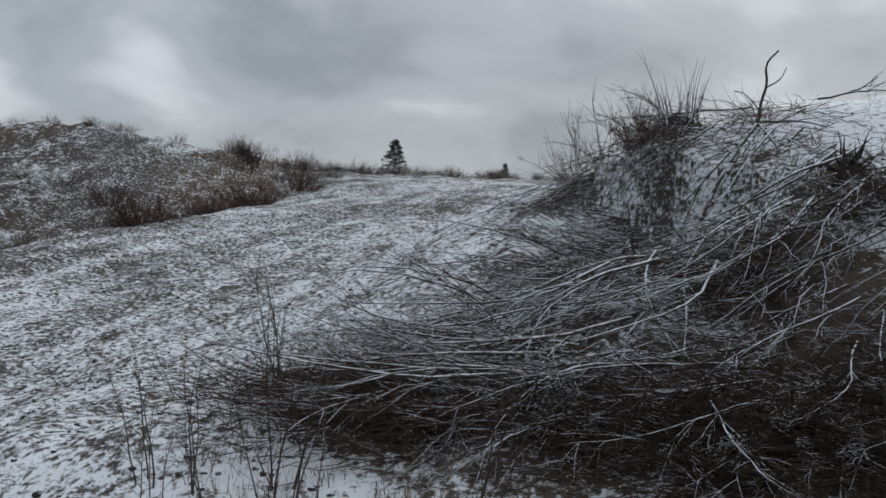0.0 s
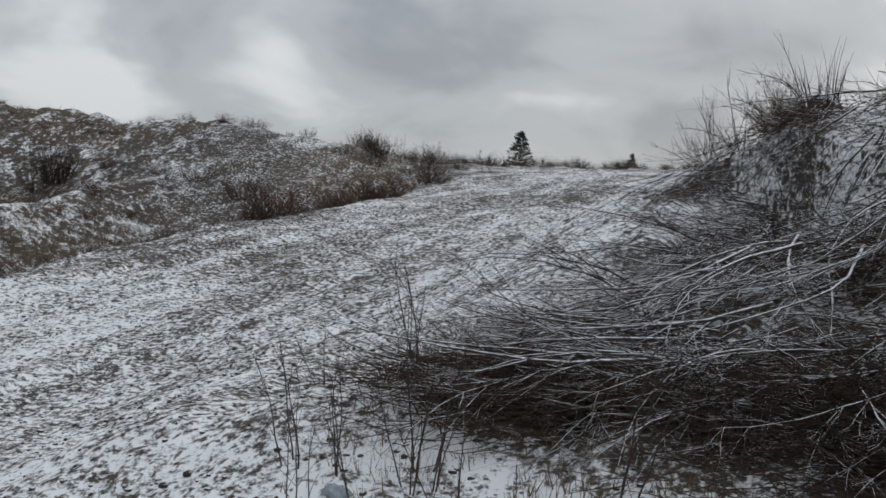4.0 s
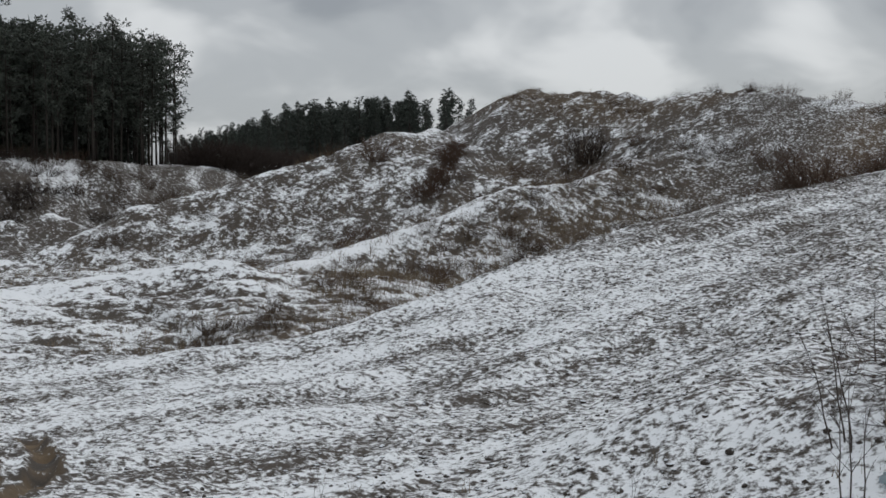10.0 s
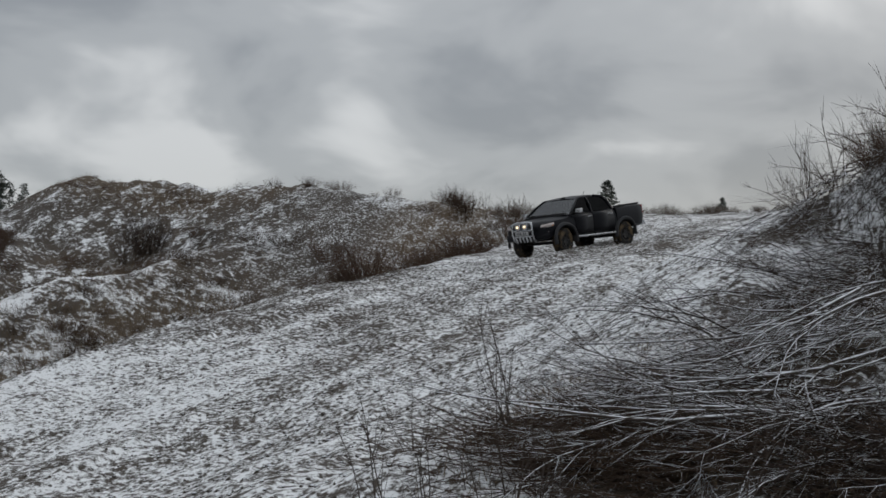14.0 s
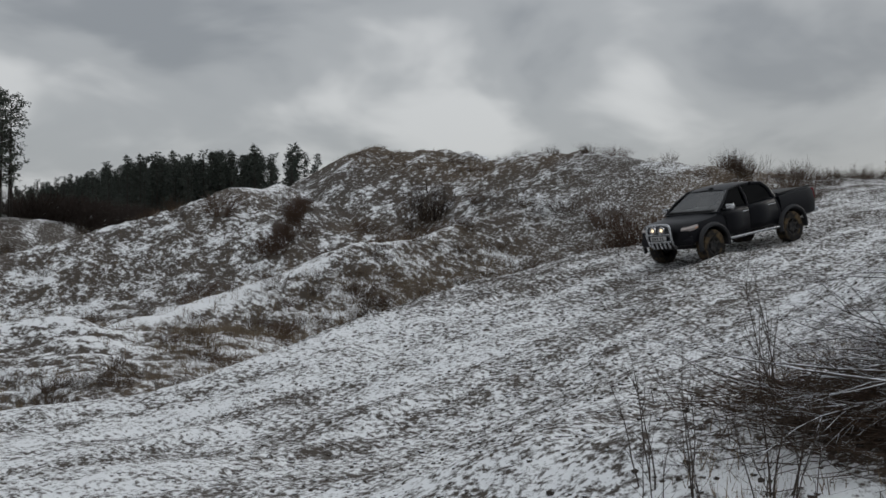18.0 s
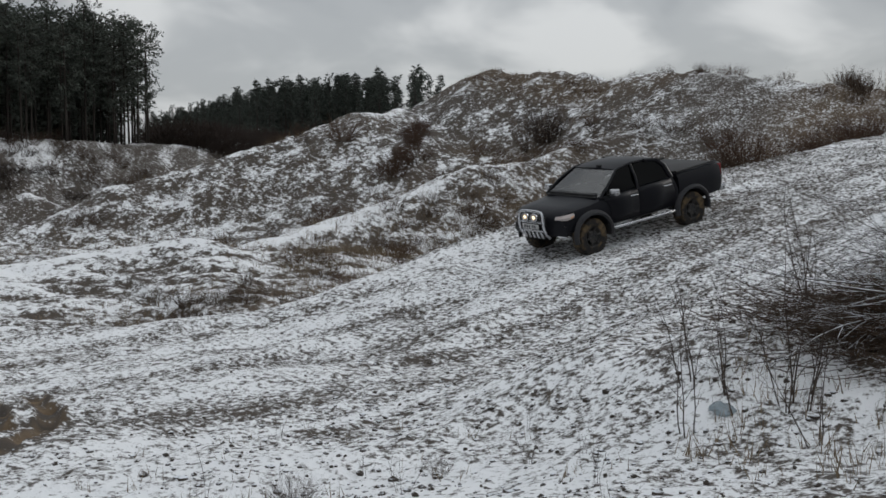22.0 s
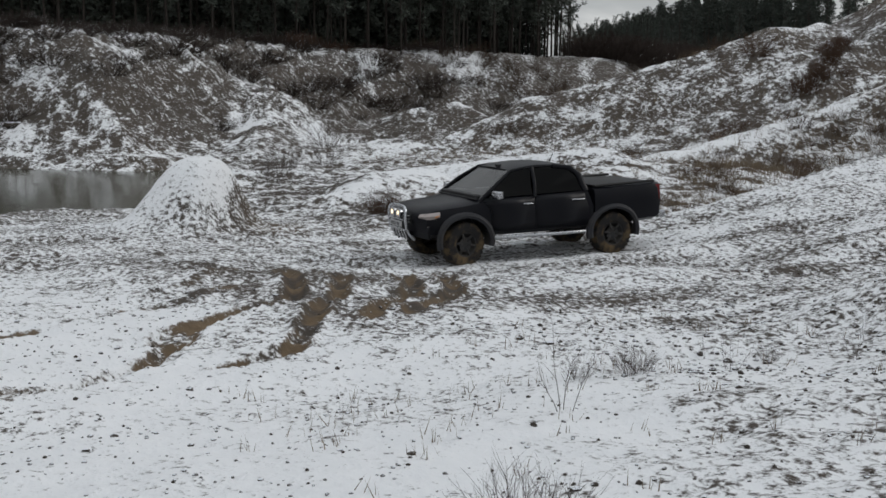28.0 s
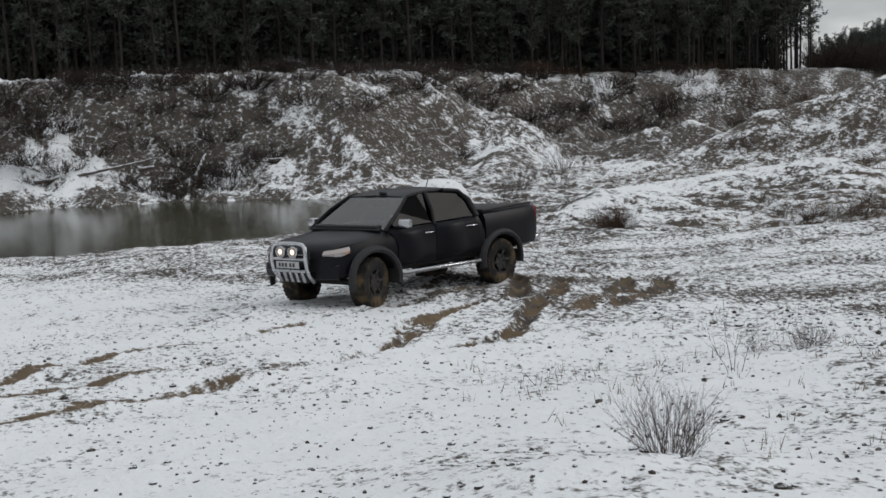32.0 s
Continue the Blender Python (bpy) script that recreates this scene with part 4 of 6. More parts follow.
# ---------- the heap of cut brushwood ----------
def branch_mesh(seed, length, thick, twigs, mat):
    """A cut branch lying along x: a long curved stem, its side twigs raked towards the tip."""
    rng = random.Random(seed)
    pile = Pile()
    bow = rng.uniform(-0.16, 0.16)
    d, p, pts = Vector((1, -2.5 * bow, 0.05)).normalized(), Vector((0, 0, 0)), [Vector((0, 0, 0))]
    for i in range(9):
        d = (d + Vector((0, bow * 0.6 + rng.uniform(-0.20, 0.20), rng.uniform(-0.09, 0.09)))).normalized()
        p = p + d * length / 9
        pts.append(p.copy())
    pile.tube(pts, [thick * (1 - 0.88 * k / 9) for k in range(10)], 6)
    for _ in range(twigs):
        k = rng.randint(2, 8)
        d = (pts[k + 1] - pts[k]).normalized() + Vector((0, rng.choice((-1, 1)) * rng.uniform(0.15, 0.75), rng.uniform(-0.15, 0.30)))
        tw = curve_pts(rng, pts[k], d, length * rng.uniform(0.14, 0.36), 0.10, 5)
        r = thick * (1 - 0.85 * k / 9) * 0.6
        pile.tube(tw, [r, r * 0.85, r * 0.65, r * 0.5, r * 0.35, r * 0.15], 4)
        for _ in range(3):
            j = rng.randint(1, 4)
            t2 = curve_pts(rng, tw[j], (tw[j + 1] - tw[j]).normalized() + Vector((0, rng.uniform(-0.5, 0.5), rng.uniform(-0.2, 0.3))), length * rng.uniform(0.05, 0.14), 0.10, 3)
            pile.tube(t2, [r * 0.5, r * 0.4, r * 0.3, r * 0.12], 3)
    return pile.mesh("branch", [mat])


BRANCHES = [branch_mesh(300 + i, (1.0, 1.4, 1.9, 2.5)[i % 4], (0.007, 0.009, 0.012, 0.015)[i % 4], (7, 8, 10, 11)[i % 4], M_BRANCH) for i in range(12)]
PALE = [branch_mesh(330 + i, (1.9, 2.4, 3.0)[i % 3], (0.013, 0.016, 0.020)[i % 3], 7, M_BRANCH_PALE) for i in range(3)]


def brush_heap():
    rng = random.Random(21)
    heap = empty("brush_heap", pose(1.5, 11, 0), "tangled heap of cut branches with snow on the twigs", "brushwood")
    inv = heap.matrix_basis.inverted()

    def lay(me, x, y, up, az, rise, roll, label=""):
        p = Vector((x, y, lie(x, y) + up))
        d = Vector((math.cos(az), math.sin(az), 0))
        slope = lie(x + 1.6 * d.x, y + 1.6 * d.y) - lie(x, y)
        m = pose(*p) @ pose(0, 0, 0, 0, 0, math.degrees(az)) @ pose(0, 0, 0, 0, -math.degrees(math.atan2(slope, 1.6)) - rise, 0) @ pose(0, 0, 0, roll)
        part("branch", me, heap, label, inv @ m)

    def low(x):
        return 9.15 - 0.28 * max(x, -1.0)

    def any_branch(k, short=False):
        return BRANCHES[(0, 1, 4, 5, 8, 9)[k % 6] if short else k % 12]
    # swathes of branches, each felled one way: middle, reach, bearing, count
    for cx, cy, sx, sy, bearing, wild, count, short in (
            (0.6, 10.3, 0.8, 0.45, 186, 16, 26, False), (1.4, 9.7, 0.9, 0.4, 194, 20, 24, False), (2.4, 10.8, 0.8, 0.6, 206, 17, 26, False), (3.6, 11.4, 0.9, 0.7, 210, 20, 24, False),
            (3.0, 9.7, 1.2, 0.5, 200, 26, 22, False), (4.8, 10.2, 0.9, 0.9, 214, 28, 20, False), (0.8, 12.3, 0.35, 0.8, 240, 12, 26, False), (1.5, 14.3, 0.5, 0.9, 236, 15, 34, False),
            (3.3, 13.4, 0.7, 0.8, 216, 22, 26, False), (2.9, 16.6, 0.6, 0.7, 205, 22, 34, True), (4.6, 13.2, 0.8, 0.9, 220, 28, 18, False), (2.3, 17.4, 0.5, 0.5, 194, 18, 28, True),
            (0.0, 9.7, 0.5, 0.35, 180, 20, 18, True), (2.3, 13.6, 0.7, 0.9, 224, 20, 44, False), (3.1, 15.4, 0.7, 0.9, 208, 26, 44, False), (2.6, 12.0, 0.8, 0.6, 214, 18, 26, False), (3.6, 15.2, 0.7, 0.7, 208, 24, 28, True), (2.0, 16.0, 0.5, 0.8, 228, 18, 26, True)):
        for k in range(count):
            lay(any_branch(k, short), rng.gauss(cx, sx), max(rng.gauss(cy, sy), low(cx) - 0.1), rng.uniform(0.0, 0.28), radians(rng.gauss(bearing, 1.5 * wild)), rng.gauss(0.5, 4.5), rng.uniform(-70, 70))
    for k in range(30):
        x = 0.6 + 4.2 * rng.random()
        lay(PALE[k % 3], x, 10.0 + 0.3 * x + rng.uniform(0, 3.0), rng.uniform(0.20, 0.40), radians(rng.gauss(190 + 9 * min(x, 3), 16)), rng.gauss(0, 3), rng.uniform(-60, 60), "pale snow-dusted branch")
    for k in range(20):
        lay(PALE[k % 3], rng.uniform(0.2, 2.2), rng.uniform(9.5, 10.9), rng.uniform(0.18, 0.34), radians(rng.gauss(183, 12)), rng.gauss(0, 2.5), rng.uniform(-60, 60), "pale snow-dusted branch")
    for k in range(80):
        x = rng.uniform(-0.6, 5.0)
        lay(any_branch(k, True), x, low(x) + rng.uniform(-0.2, 3.2), rng.uniform(0.0, 0.2), rng.uniform(0, 6.28), rng.gauss(2, 6), rng.uniform(0, 360))
    for k in range(46):
        x = rng.uniform(-0.4, 4.6)
        lay(any_branch(k, True), x, low(x) + rng.uniform(0.2, 3.4), rng.uniform(0.0, 0.15), radians(rng.gauss(200, 50)), rng.uniform(8, 32), rng.uniform(0, 360))
    # fine brown twigs in the hollows under the branches; darker ones imitate shade there
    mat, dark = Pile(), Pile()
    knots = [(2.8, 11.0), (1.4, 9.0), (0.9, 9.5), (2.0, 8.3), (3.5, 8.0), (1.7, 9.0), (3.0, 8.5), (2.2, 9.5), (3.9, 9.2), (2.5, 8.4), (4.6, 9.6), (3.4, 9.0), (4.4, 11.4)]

    def strand(pile, x, y, tall):
        z = lie(x, y) + rng.uniform(0.0, tall)
        az = radians(rng.gauss(208, 80))
        d = Vector((math.cos(az), math.sin(az), rng.gauss(0.04, 0.22)))
        n = rng.uniform(0.25, 0.7)
        p = Vector((x, y, z))
        q = p + d * n + Vector((rng.uniform(-0.06, 0.06), rng.uniform(-0.06, 0.06), rng.uniform(-0.03, 0.05)))
        pile.tube([p, (p + q) / 2 + Vector((0, 0, rng.uniform(-0.04, 0.04))), q], [0.0050, 0.0038, 0.0018], 3, 0, False)
    for k in range(2500):
        x = rng.gauss(-0.35, 0.62)
        strand(mat, x, rng.gauss(9.75, 0.38), 0.24)
    for k in range(3600):
        x = -0.6 + 6.4 * rng.random()
        strand(mat, x, low(x) + abs(rng.gauss(0, 1.1)), 0.20)
    for k in range(1700):
        u = rng.random()
        strand(mat, -0.6 + 3.4 * u + abs(rng.gauss(0, 0.6)), 10.4 + 6.6 * u + rng.gauss(0, 0.5), 0.14)
    for k in range(1100):
        strand(mat, rng.uniform(1.0, 5.0), rng.uniform(11.5, 17.2), 0.10)
    for k in range(300):
        x = rng.uniform(0.3, 4.5)
        strand(mat, x, low(x) - 1.1 * rng.random(), 0.12)
    # shadow mass of the hollows, built up from dark-coloured twigs among brown ones
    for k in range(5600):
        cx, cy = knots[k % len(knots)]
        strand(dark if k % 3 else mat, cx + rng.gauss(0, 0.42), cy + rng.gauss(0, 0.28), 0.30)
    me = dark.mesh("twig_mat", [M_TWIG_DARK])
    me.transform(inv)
    part("twig_mat", me, heap, "mat of fine dark twigs standing in for shade inside the heap")["kind"] = "stuff"
    me = mat.mesh("twig_mat", [M_TWIG_BROWN])
    me.transform(inv)
    part("twig_mat", me, heap, "mat of fine brown twigs")["kind"] = "stuff"
    return heap


brush_heap()


def rounded_line(pts):
    """Corner-cut polyline."""
    pts = [Vector(p) for p in pts]
    for _ in range(2):
        out = [pts[0]]
        for a, b in zip(pts, pts[1:]):
            out += [a.lerp(b, 0.25), a.lerp(b, 0.75)]
        pts = out + [pts[-1]]
    return pts


def hill_top():
    rng = random.Random(31)
    for x, y, sc, hi in ((2.3, 18.5, 1.15, 1.0), (2.1, 18.2, 1.0, 1.0), (2.7, 18.2, 1.0, 1.1), (2.5, 17.9, 1.1, 1.0), (2.1, 18.5, 0.9, 1.1), (2.9, 17.7, 0.9, 1.1), (3.1, 17.4, 0.8, 1.0)):
        if sc < 1:
            plant("bare_bush", GREY[int(sc * 10) % 3], x, y, sc, rng.uniform(0, 360), "leafless bush on top of the brush-covered mound", "bushes on the mound", hi)
        else:
            sapling(SAPLING[int(sc * 10) % 3], x, y, sc, rng.uniform(0, 360), "thin upright leafless bush on the brush-covered mound", "bushes on the mound", "bush")
    # a coppiced stump with upright shoots
    stump = empty("stump", pose(3.4, 16.9, lie(3.4, 16.9) - 0.38), "old stump with a sheaf of upright shoots on the mound", "stump")
    bole = Pile()
    bole.tube([(0, 0, 0), (0.02, 0, 0.25), (0.05, 0.02, 0.45), (0.08, 0.02, 0.5)], [0.26, 0.22, 0.24, 0.16], 9)
    part("bole", bole.mesh("bole", [M_BRANCH]), stump)
    for i in range(26):
        a = rng.uniform(0, 6.28)
        shoot = Pile()
        shoot.tube(curve_pts(rng, (math.cos(a) * 0.2, math.sin(a) * 0.2, 0.4), (math.cos(a) * rng.uniform(0.1, 0.5), math.sin(a) * rng.uniform(0.1, 0.5), 1), rng.uniform(0.4, 1.1), 0.12, 4), [0.007, 0.006, 0.0045, 0.003, 0.0015], 4)
        part("shoot", shoot.mesh("shoot", [M_TWIG]), stump, "thin upright shoot")
    snag = empty("birch_snag", pose(3.9, 14.6, lie(3.9, 14.6) - 0.40), "forked pale birch branch propped upright on the mound", "branch")
    for name, pts, r in (("prop", [(-0.75, -0.3, -0.55), (-0.45, -0.1, 0.1), (0.0, 0.1, 0.75)], 0.032), ("prop", [(0.55, -0.7, -0.15), (0.3, -0.3, 0.25), (0.0, 0.1, 0.75)], 0.028),
                         ("stem", [(0.0, 0.1, 0.70), (0.02, 0.1, 1.0), (0.10, 0.1, 1.25), (0.05, 0.1, 1.5), (0.22, 0.1, 1.68)], 0.024), ("side_twig", [(0.08, 0.1, 1.2), (0.25, 0.05, 1.3), (0.30, 0.0, 1.45)], 0.011),
                         ("side_twig", [(0.02, 0.1, 0.9), (-0.2, 0.0, 1.1), (-0.35, 0.0, 1.12)], 0.010), ("side_twig", [(0.0, 0.1, 0.75), (0.5, 0.0, 0.80), (0.9, -0.1, 0.70)], 0.014)):
        t = Pile()
        t.tube(rounded_line(pts), [r * (1 - 0.6 * k / (len(rounded_line(pts)) - 1)) for k in range(len(rounded_line(pts)))], 6)
        part(name, t.mesh(name, [M_BRANCH_PALE if name == "prop" else M_TWIG]), snag)
    # bushes of long arching stems on the shoulder of the mound
    for bx, by, size, lean_to in ((1.9, 17.3, 0.75, 150), (2.3, 17.7, 0.85, 110), (2.8, 17.3, 0.7, 195), (3.2, 17.0, 0.8, 185), (4.2, 15.6, 0.6, 150)):
        bush = empty("arching_bush", pose(bx, by, lie(bx, by) - 0.05), "leafless bush of long thin arching stems on the mound", "bush", "bushes on the mound")
        for i in range(7):
            a = radians(rng.gauss(lean_to, 55))
            n_, d = rng.uniform(0.8, 1.7) * size, Vector((math.cos(a) * rng.uniform(0.25, 0.8), math.sin(a) * 0.5, 1)).normalized()
            pt, pts = Vector((rng.uniform(-0.1, 0.1), rng.uniform(-0.1, 0.1), 0)), []
            sag = rng.uniform(0.04, 0.20)
            for k in range(9):
                pts.append(pt.copy())
                pt = pt + d * n_ / 8
                d = (d + Vector((math.cos(a) * 0.06 + rng.uniform(-0.07, 0.07), math.sin(a) * 0.04, -sag))).normalized()
            stem = Pile()
            stem.tube(pts, [0.0085 * (1 - 0.85 * k / 8) for k in range(9)], 5)
            for _ in range(5):
                k = rng.randint(3, 7)
                stem.tube(curve_pts(rng, pts[k], (pts[k] - pts[k - 1]).normalized() + Vector((rng.uniform(-0.6, 0.6), rng.uniform(-0.6, 0.6), rng.uniform(-0.1, 0.6))), rng.uniform(0.12, 0.35), 0.12, 3), [0.0035, 0.0028, 0.002, 0.001], 3)
            part("stem", stem.mesh("stem", [M_TWIG]), bush)
    # torn-out root plates, dark with soil
    soil = wood_material("soily_roots", (0.016, 0.012, 0.010), (0.050, 0.038, 0.030), 0.10)
    for rx, ry, size, turn in ((4.35, 12.6, 0.42, 20), (3.9, 9.0, 0.36, 130), (2.7, 8.7, 0.30, 240)):
        root = empty("root_plate", pose(rx, ry, lie(rx, ry) + 0.12 * size, 0, 0, turn), "torn-out tree root dark with soil among the brushwood", "root", "root plates")
        core = Pile()
        core.tube([(0, 0, -0.2 * size), (0.05, 0, 0.3 * size), (0.02, 0.05, 0.75 * size)], [0.42 * size, 0.36 * size, 0.14 * size], 9)
        part("root_core", core.mesh("root_core", [soil]), root)
        for i in range(16):
            d = Vector((rng.gauss(0, 1), rng.gauss(0, 1), rng.uniform(-0.1, 0.9))).normalized()
            arm = Pile()
            arm.tube(curve_pts(rng, d * 0.2 * size + Vector((0, 0, 0.25 * size)), d, size * rng.uniform(0.6, 1.5), 0.30, 6), [0.05 * size * (1 - 0.85 * k / 6) for k in range(7)], 5)
            part("root", arm.mesh("root", [soil]), root)
    tuft = plant("rust_tuft", RUST[2], 2.75, 16.6, 0.55, 20, "tuft of rust-brown dead leaves on the mound", category="plant")


hill_top()


def logs():
    rng = random.Random(44)
    for x, y, az, n, rise in ((-46.5, 10.5, 150, 6.0, 28), (-45.0, 13.5, 95, 5.0, 2), (-49.0, 4.0, 80, 5.5, 6), (-50.0, 1.0, 40, 4.0, 35), (-43.5, 12.5, 110, 4.0, 8), (-48.5, 8.5, 100, 4.5, 5)):
        pile = Pile()
        pts = curve_pts(rng, (0, 0, 0), (1, 0, 0), n, 0.05, 6)
        pile.tube(pts, [0.11 * (1 - 0.7 * k / 6) for k in range(7)], 8)
        for k in range(4):
            pile.tube(curve_pts(rng, pts[2 + k % 4], (1, rng.uniform(-1, 1), rng.uniform(0, 0.8)), 0.9, 0.1, 3), [0.03, 0.022, 0.015, 0.006], 5)
        ob = tagged(new("fallen_log", pile.mesh("fallen_log", [M_LOG])), "weathered fallen tree trunk lying at the pond's far shore", "log", "fallen logs")
        ob.matrix_basis = pose(x, y, lie(x, y) + 0.1, 0, -rise, az)


logs()


def litter():
    rng = random.Random(9)
    bag = Mat("thin_plastic", 0.25, 0, 0.5)
    bag.color((0.55, 0.64, 0.69))
    bag.b.inputs["Transmission Weight"].default_value = 0.6
    bm = bmesh.new()
    bmesh.ops.create_icosphere(bm, subdivisions=3, radius=0.085)
    for v in bm.verts:
        k = 1 + 0.75 * noise.noise(v.co * 11) + 0.45 * noise.noise(v.co * 27)
        v.co = Vector((v.co.x * k * 1.2, v.co.y * k * 0.9, max(v.co.z * k * 0.7, -0.06)))
    me = bpy.data.meshes.new("plastic_bag")
    bm.to_mesh(me)
    bm.free()
    me.materials.append(bag.m)
    me.polygons.foreach_set("use_smooth", [True] * len(me.polygons))
    tagged(new("plastic_bag", me), "crumpled pale blue plastic bag lying in the snow", "bag").matrix_basis = pose(-1.70, 8.35, lie(-1.70, 8.35) + 0.04, 0, 0, 30)
    # lumps of churned soil on the drive
    lump = Mat("soil_lump", 0.95, 0, 0.2)
    top = lump.step(lump.op("ADD", lump.normal_z(), lump.op("MULTIPLY", lump.op("SUBTRACT", lump.noise(9, 3), 0.5), 1.4)), 0.72, 0.95)
    lump.color(lump.mix(top, lump.mix(lump.noise(6, 3), (0.030, 0.025, 0.022), (0.085, 0.070, 0.058)), (0.76, 0.79, 0.83)))
    bm = bmesh.new()
    bmesh.ops.create_icosphere(bm, subdivisions=1, radius=1)
    base = [v.co.copy() for v in bm.verts]
    tri = [tuple(v.index for v in f.verts) for f in bm.faces]
    bm.free()
    verts, faces = [], []
    for k in range(7000):
        u, w = rng.random(), rng.gauss(0, 1)
        y = 6 + 30 * u ** 1.2
        x = -1.5 - 6.5 * (1 - abs((y - 24) / 24)) + w * 3.2
        size = rng.uniform(0.008, 0.028) * (1.5 if rng.random() < 0.10 else 1)
        if k >= 4600:
            x, y, size = rng.uniform(-12, 1), rng.uniform(-2, 7), rng.uniform(0.006, 0.018) * (1.8 if rng.random() < 0.08 else 1)
        z = lie(x, y)
        i = len(verts)
        sx, sy = rng.uniform(0.7, 1.5), rng.uniform(0.7, 1.5)
        for b in base:
            k = size * (1 + rng.uniform(-0.3, 0.3))
            verts.append((x + b.x * k * sx, y + b.y * k * sy, z + b.z * k * 0.8 + size * 0.15))
        faces.extend(tuple(i + j for j in t) for t in tri)
    tagged(new("soil_clods", mesh_of("soil_clods", verts, faces, [lump.m])), "dark frozen clods of soil on the churned track", "clods", kind="stuff")


litter()


# ---------- the pickup ----------
def paint_material(name, col, rough, metal=0.0, coat=0.0, dirt=0.35, shine=0.5):
    p = Mat(name, rough, metal, 0.22)
    grime = p.step(p.noise(2.2, 4, 0.65), 0.45, 0.75)
    low = p.n.new("ShaderNodeSeparateXYZ")
    p.l.new(p.co, low.inputs[0])
    splash = p.op("MULTIPLY", p.step(low.outputs[2], 1.0, 0.35), p.step(p.noise(5, 4, 0.7), 0.38, 0.66))
    f = p.op("MULTIPLY", p.op("MAXIMUM", p.op("MULTIPLY", grime, 0.4), splash), dirt)
    p.color(p.mix(f, col, (0.10, 0.085, 0.068)))
    p.rough(p.op("ADD", rough, p.op("MULTIPLY", f, 0.5)))
    p.b.inputs["Coat Weight"].default_value = coat
    p.b.inputs["Specular IOR Level"].default_value = shine
    p.b.inputs["Coat Roughness"].default_value = 0.12
    return p.m


def glass_material(name, tint, gloss, base, most):
    m = bpy.data.materials.new(name)
    m.use_nodes = True
    n, l = m.node_tree.nodes, m.node_tree.links
    n.clear()
    out, mix = n.new("ShaderNodeOutputMaterial"), n.new("ShaderNodeMixShader")
    see, shine, face, ramp = n.new("ShaderNodeBsdfTransparent"), n.new("ShaderNodeBsdfGlossy"), n.new("ShaderNodeLayerWeight"), n.new("ShaderNodeMapRange")
    see.inputs[0].default_value, shine.inputs["Roughness"].default_value = (*tint, 1), gloss
    face.inputs["Blend"].default_value = 0.5
    power = n.new("ShaderNodeMath")
    power.operation = "POWER"
    power.inputs[1].default_value = 4.0
    ramp.inputs[1].default_value, ramp.inputs[2].default_value, ramp.inputs[3].default_value, ramp.inputs[4].default_value = 0.0, 1.0, base, most
    l.new(face.outputs["Facing"], power.inputs[0]), l.new(power.outputs[0], ramp.inputs[0]), l.new(ramp.outputs[0], mix.inputs[0])
    l.new(see.outputs[0], mix.inputs[1]), l.new(shine.outputs[0], mix.inputs[2]), l.new(mix.outputs[0], out.inputs[0])
    return m


def glow_material(name, col, strength):
    g = Mat(name, 0.3)
    g.color(col)
    g.b.inputs["Emission Color"].default_value = (*col, 1)
    g.b.inputs["Emission Strength"].default_value = strength
    return g.m


M_PAINT = paint_material("black_paint", (0.0065, 0.0068, 0.0095), 0.36, 0, 0.0, 0.05, 0.16)
M_FLARE = paint_material("grey_plastic", (0.022, 0.023, 0.027), 0.6, 0, 0, 0.3, 0.3)
M_TRIM = paint_material("black_plastic", (0.012, 0.012, 0.013), 0.65, 0, 0, 0.3)
M_CHROME = paint_material("chrome", (0.55, 0.56, 0.58), 0.22, 1.0, 0, 0.35)
M_GLASS = glass_material("tinted_glass", (0.008, 0.008, 0.010), 0.06, 0.014, 0.08)
M_SCREEN = glass_material("windscreen_glass", (0.35, 0.38, 0.38), 0.05, 0.17, 0.6)
M_LENS = paint_material("clear_lens", (0.42, 0.37, 0.35), 0.15, 0.3, 0.5, 0.2)
M_AMBER = paint_material("amber_lens", (0.55, 0.24, 0.10), 0.2, 0, 0.5, 0.1)
M_RED = paint_material("red_lens", (0.15, 0.010, 0.012), 0.2, 0, 0.6, 0.1)
M_LAMP = glow_material("spot_lamp_glow", (1.0, 0.82, 0.55), 1.6)
M_PLATE = paint_material("plate_white", (0.50, 0.50, 0.50), 0.4, 0, 0, 0.5)
M_INK = paint_material("plate_ink", (0.03, 0.03, 0.035), 0.5, 0, 0, 0.2)
M_SEAT = paint_material("dark_cloth", (0.020, 0.020, 0.022), 0.9, 0, 0, 0)


def rubber():
    r = Mat("muddy_rubber", 0.9, 0, 0.2)
    mud = r.step(r.noise(5, 4, 0.65), 0.40, 0.70)
    r.color(r.mix(mud, (0.022, 0.021, 0.021), r.mix(r.noise(12, 3), (0.085, 0.060, 0.034), (0.17, 0.120, 0.066))))
    r.bump(r.noise(30, 3), 0.4, 0.01)
    return r.m


M_RUBBER = rubber()


def sharp(me, deg=32):
    me.polygons.foreach_set("use_smooth", [True] * len(me.polygons))
    me.set_sharp_from_angle(angle=radians(deg))
    return me


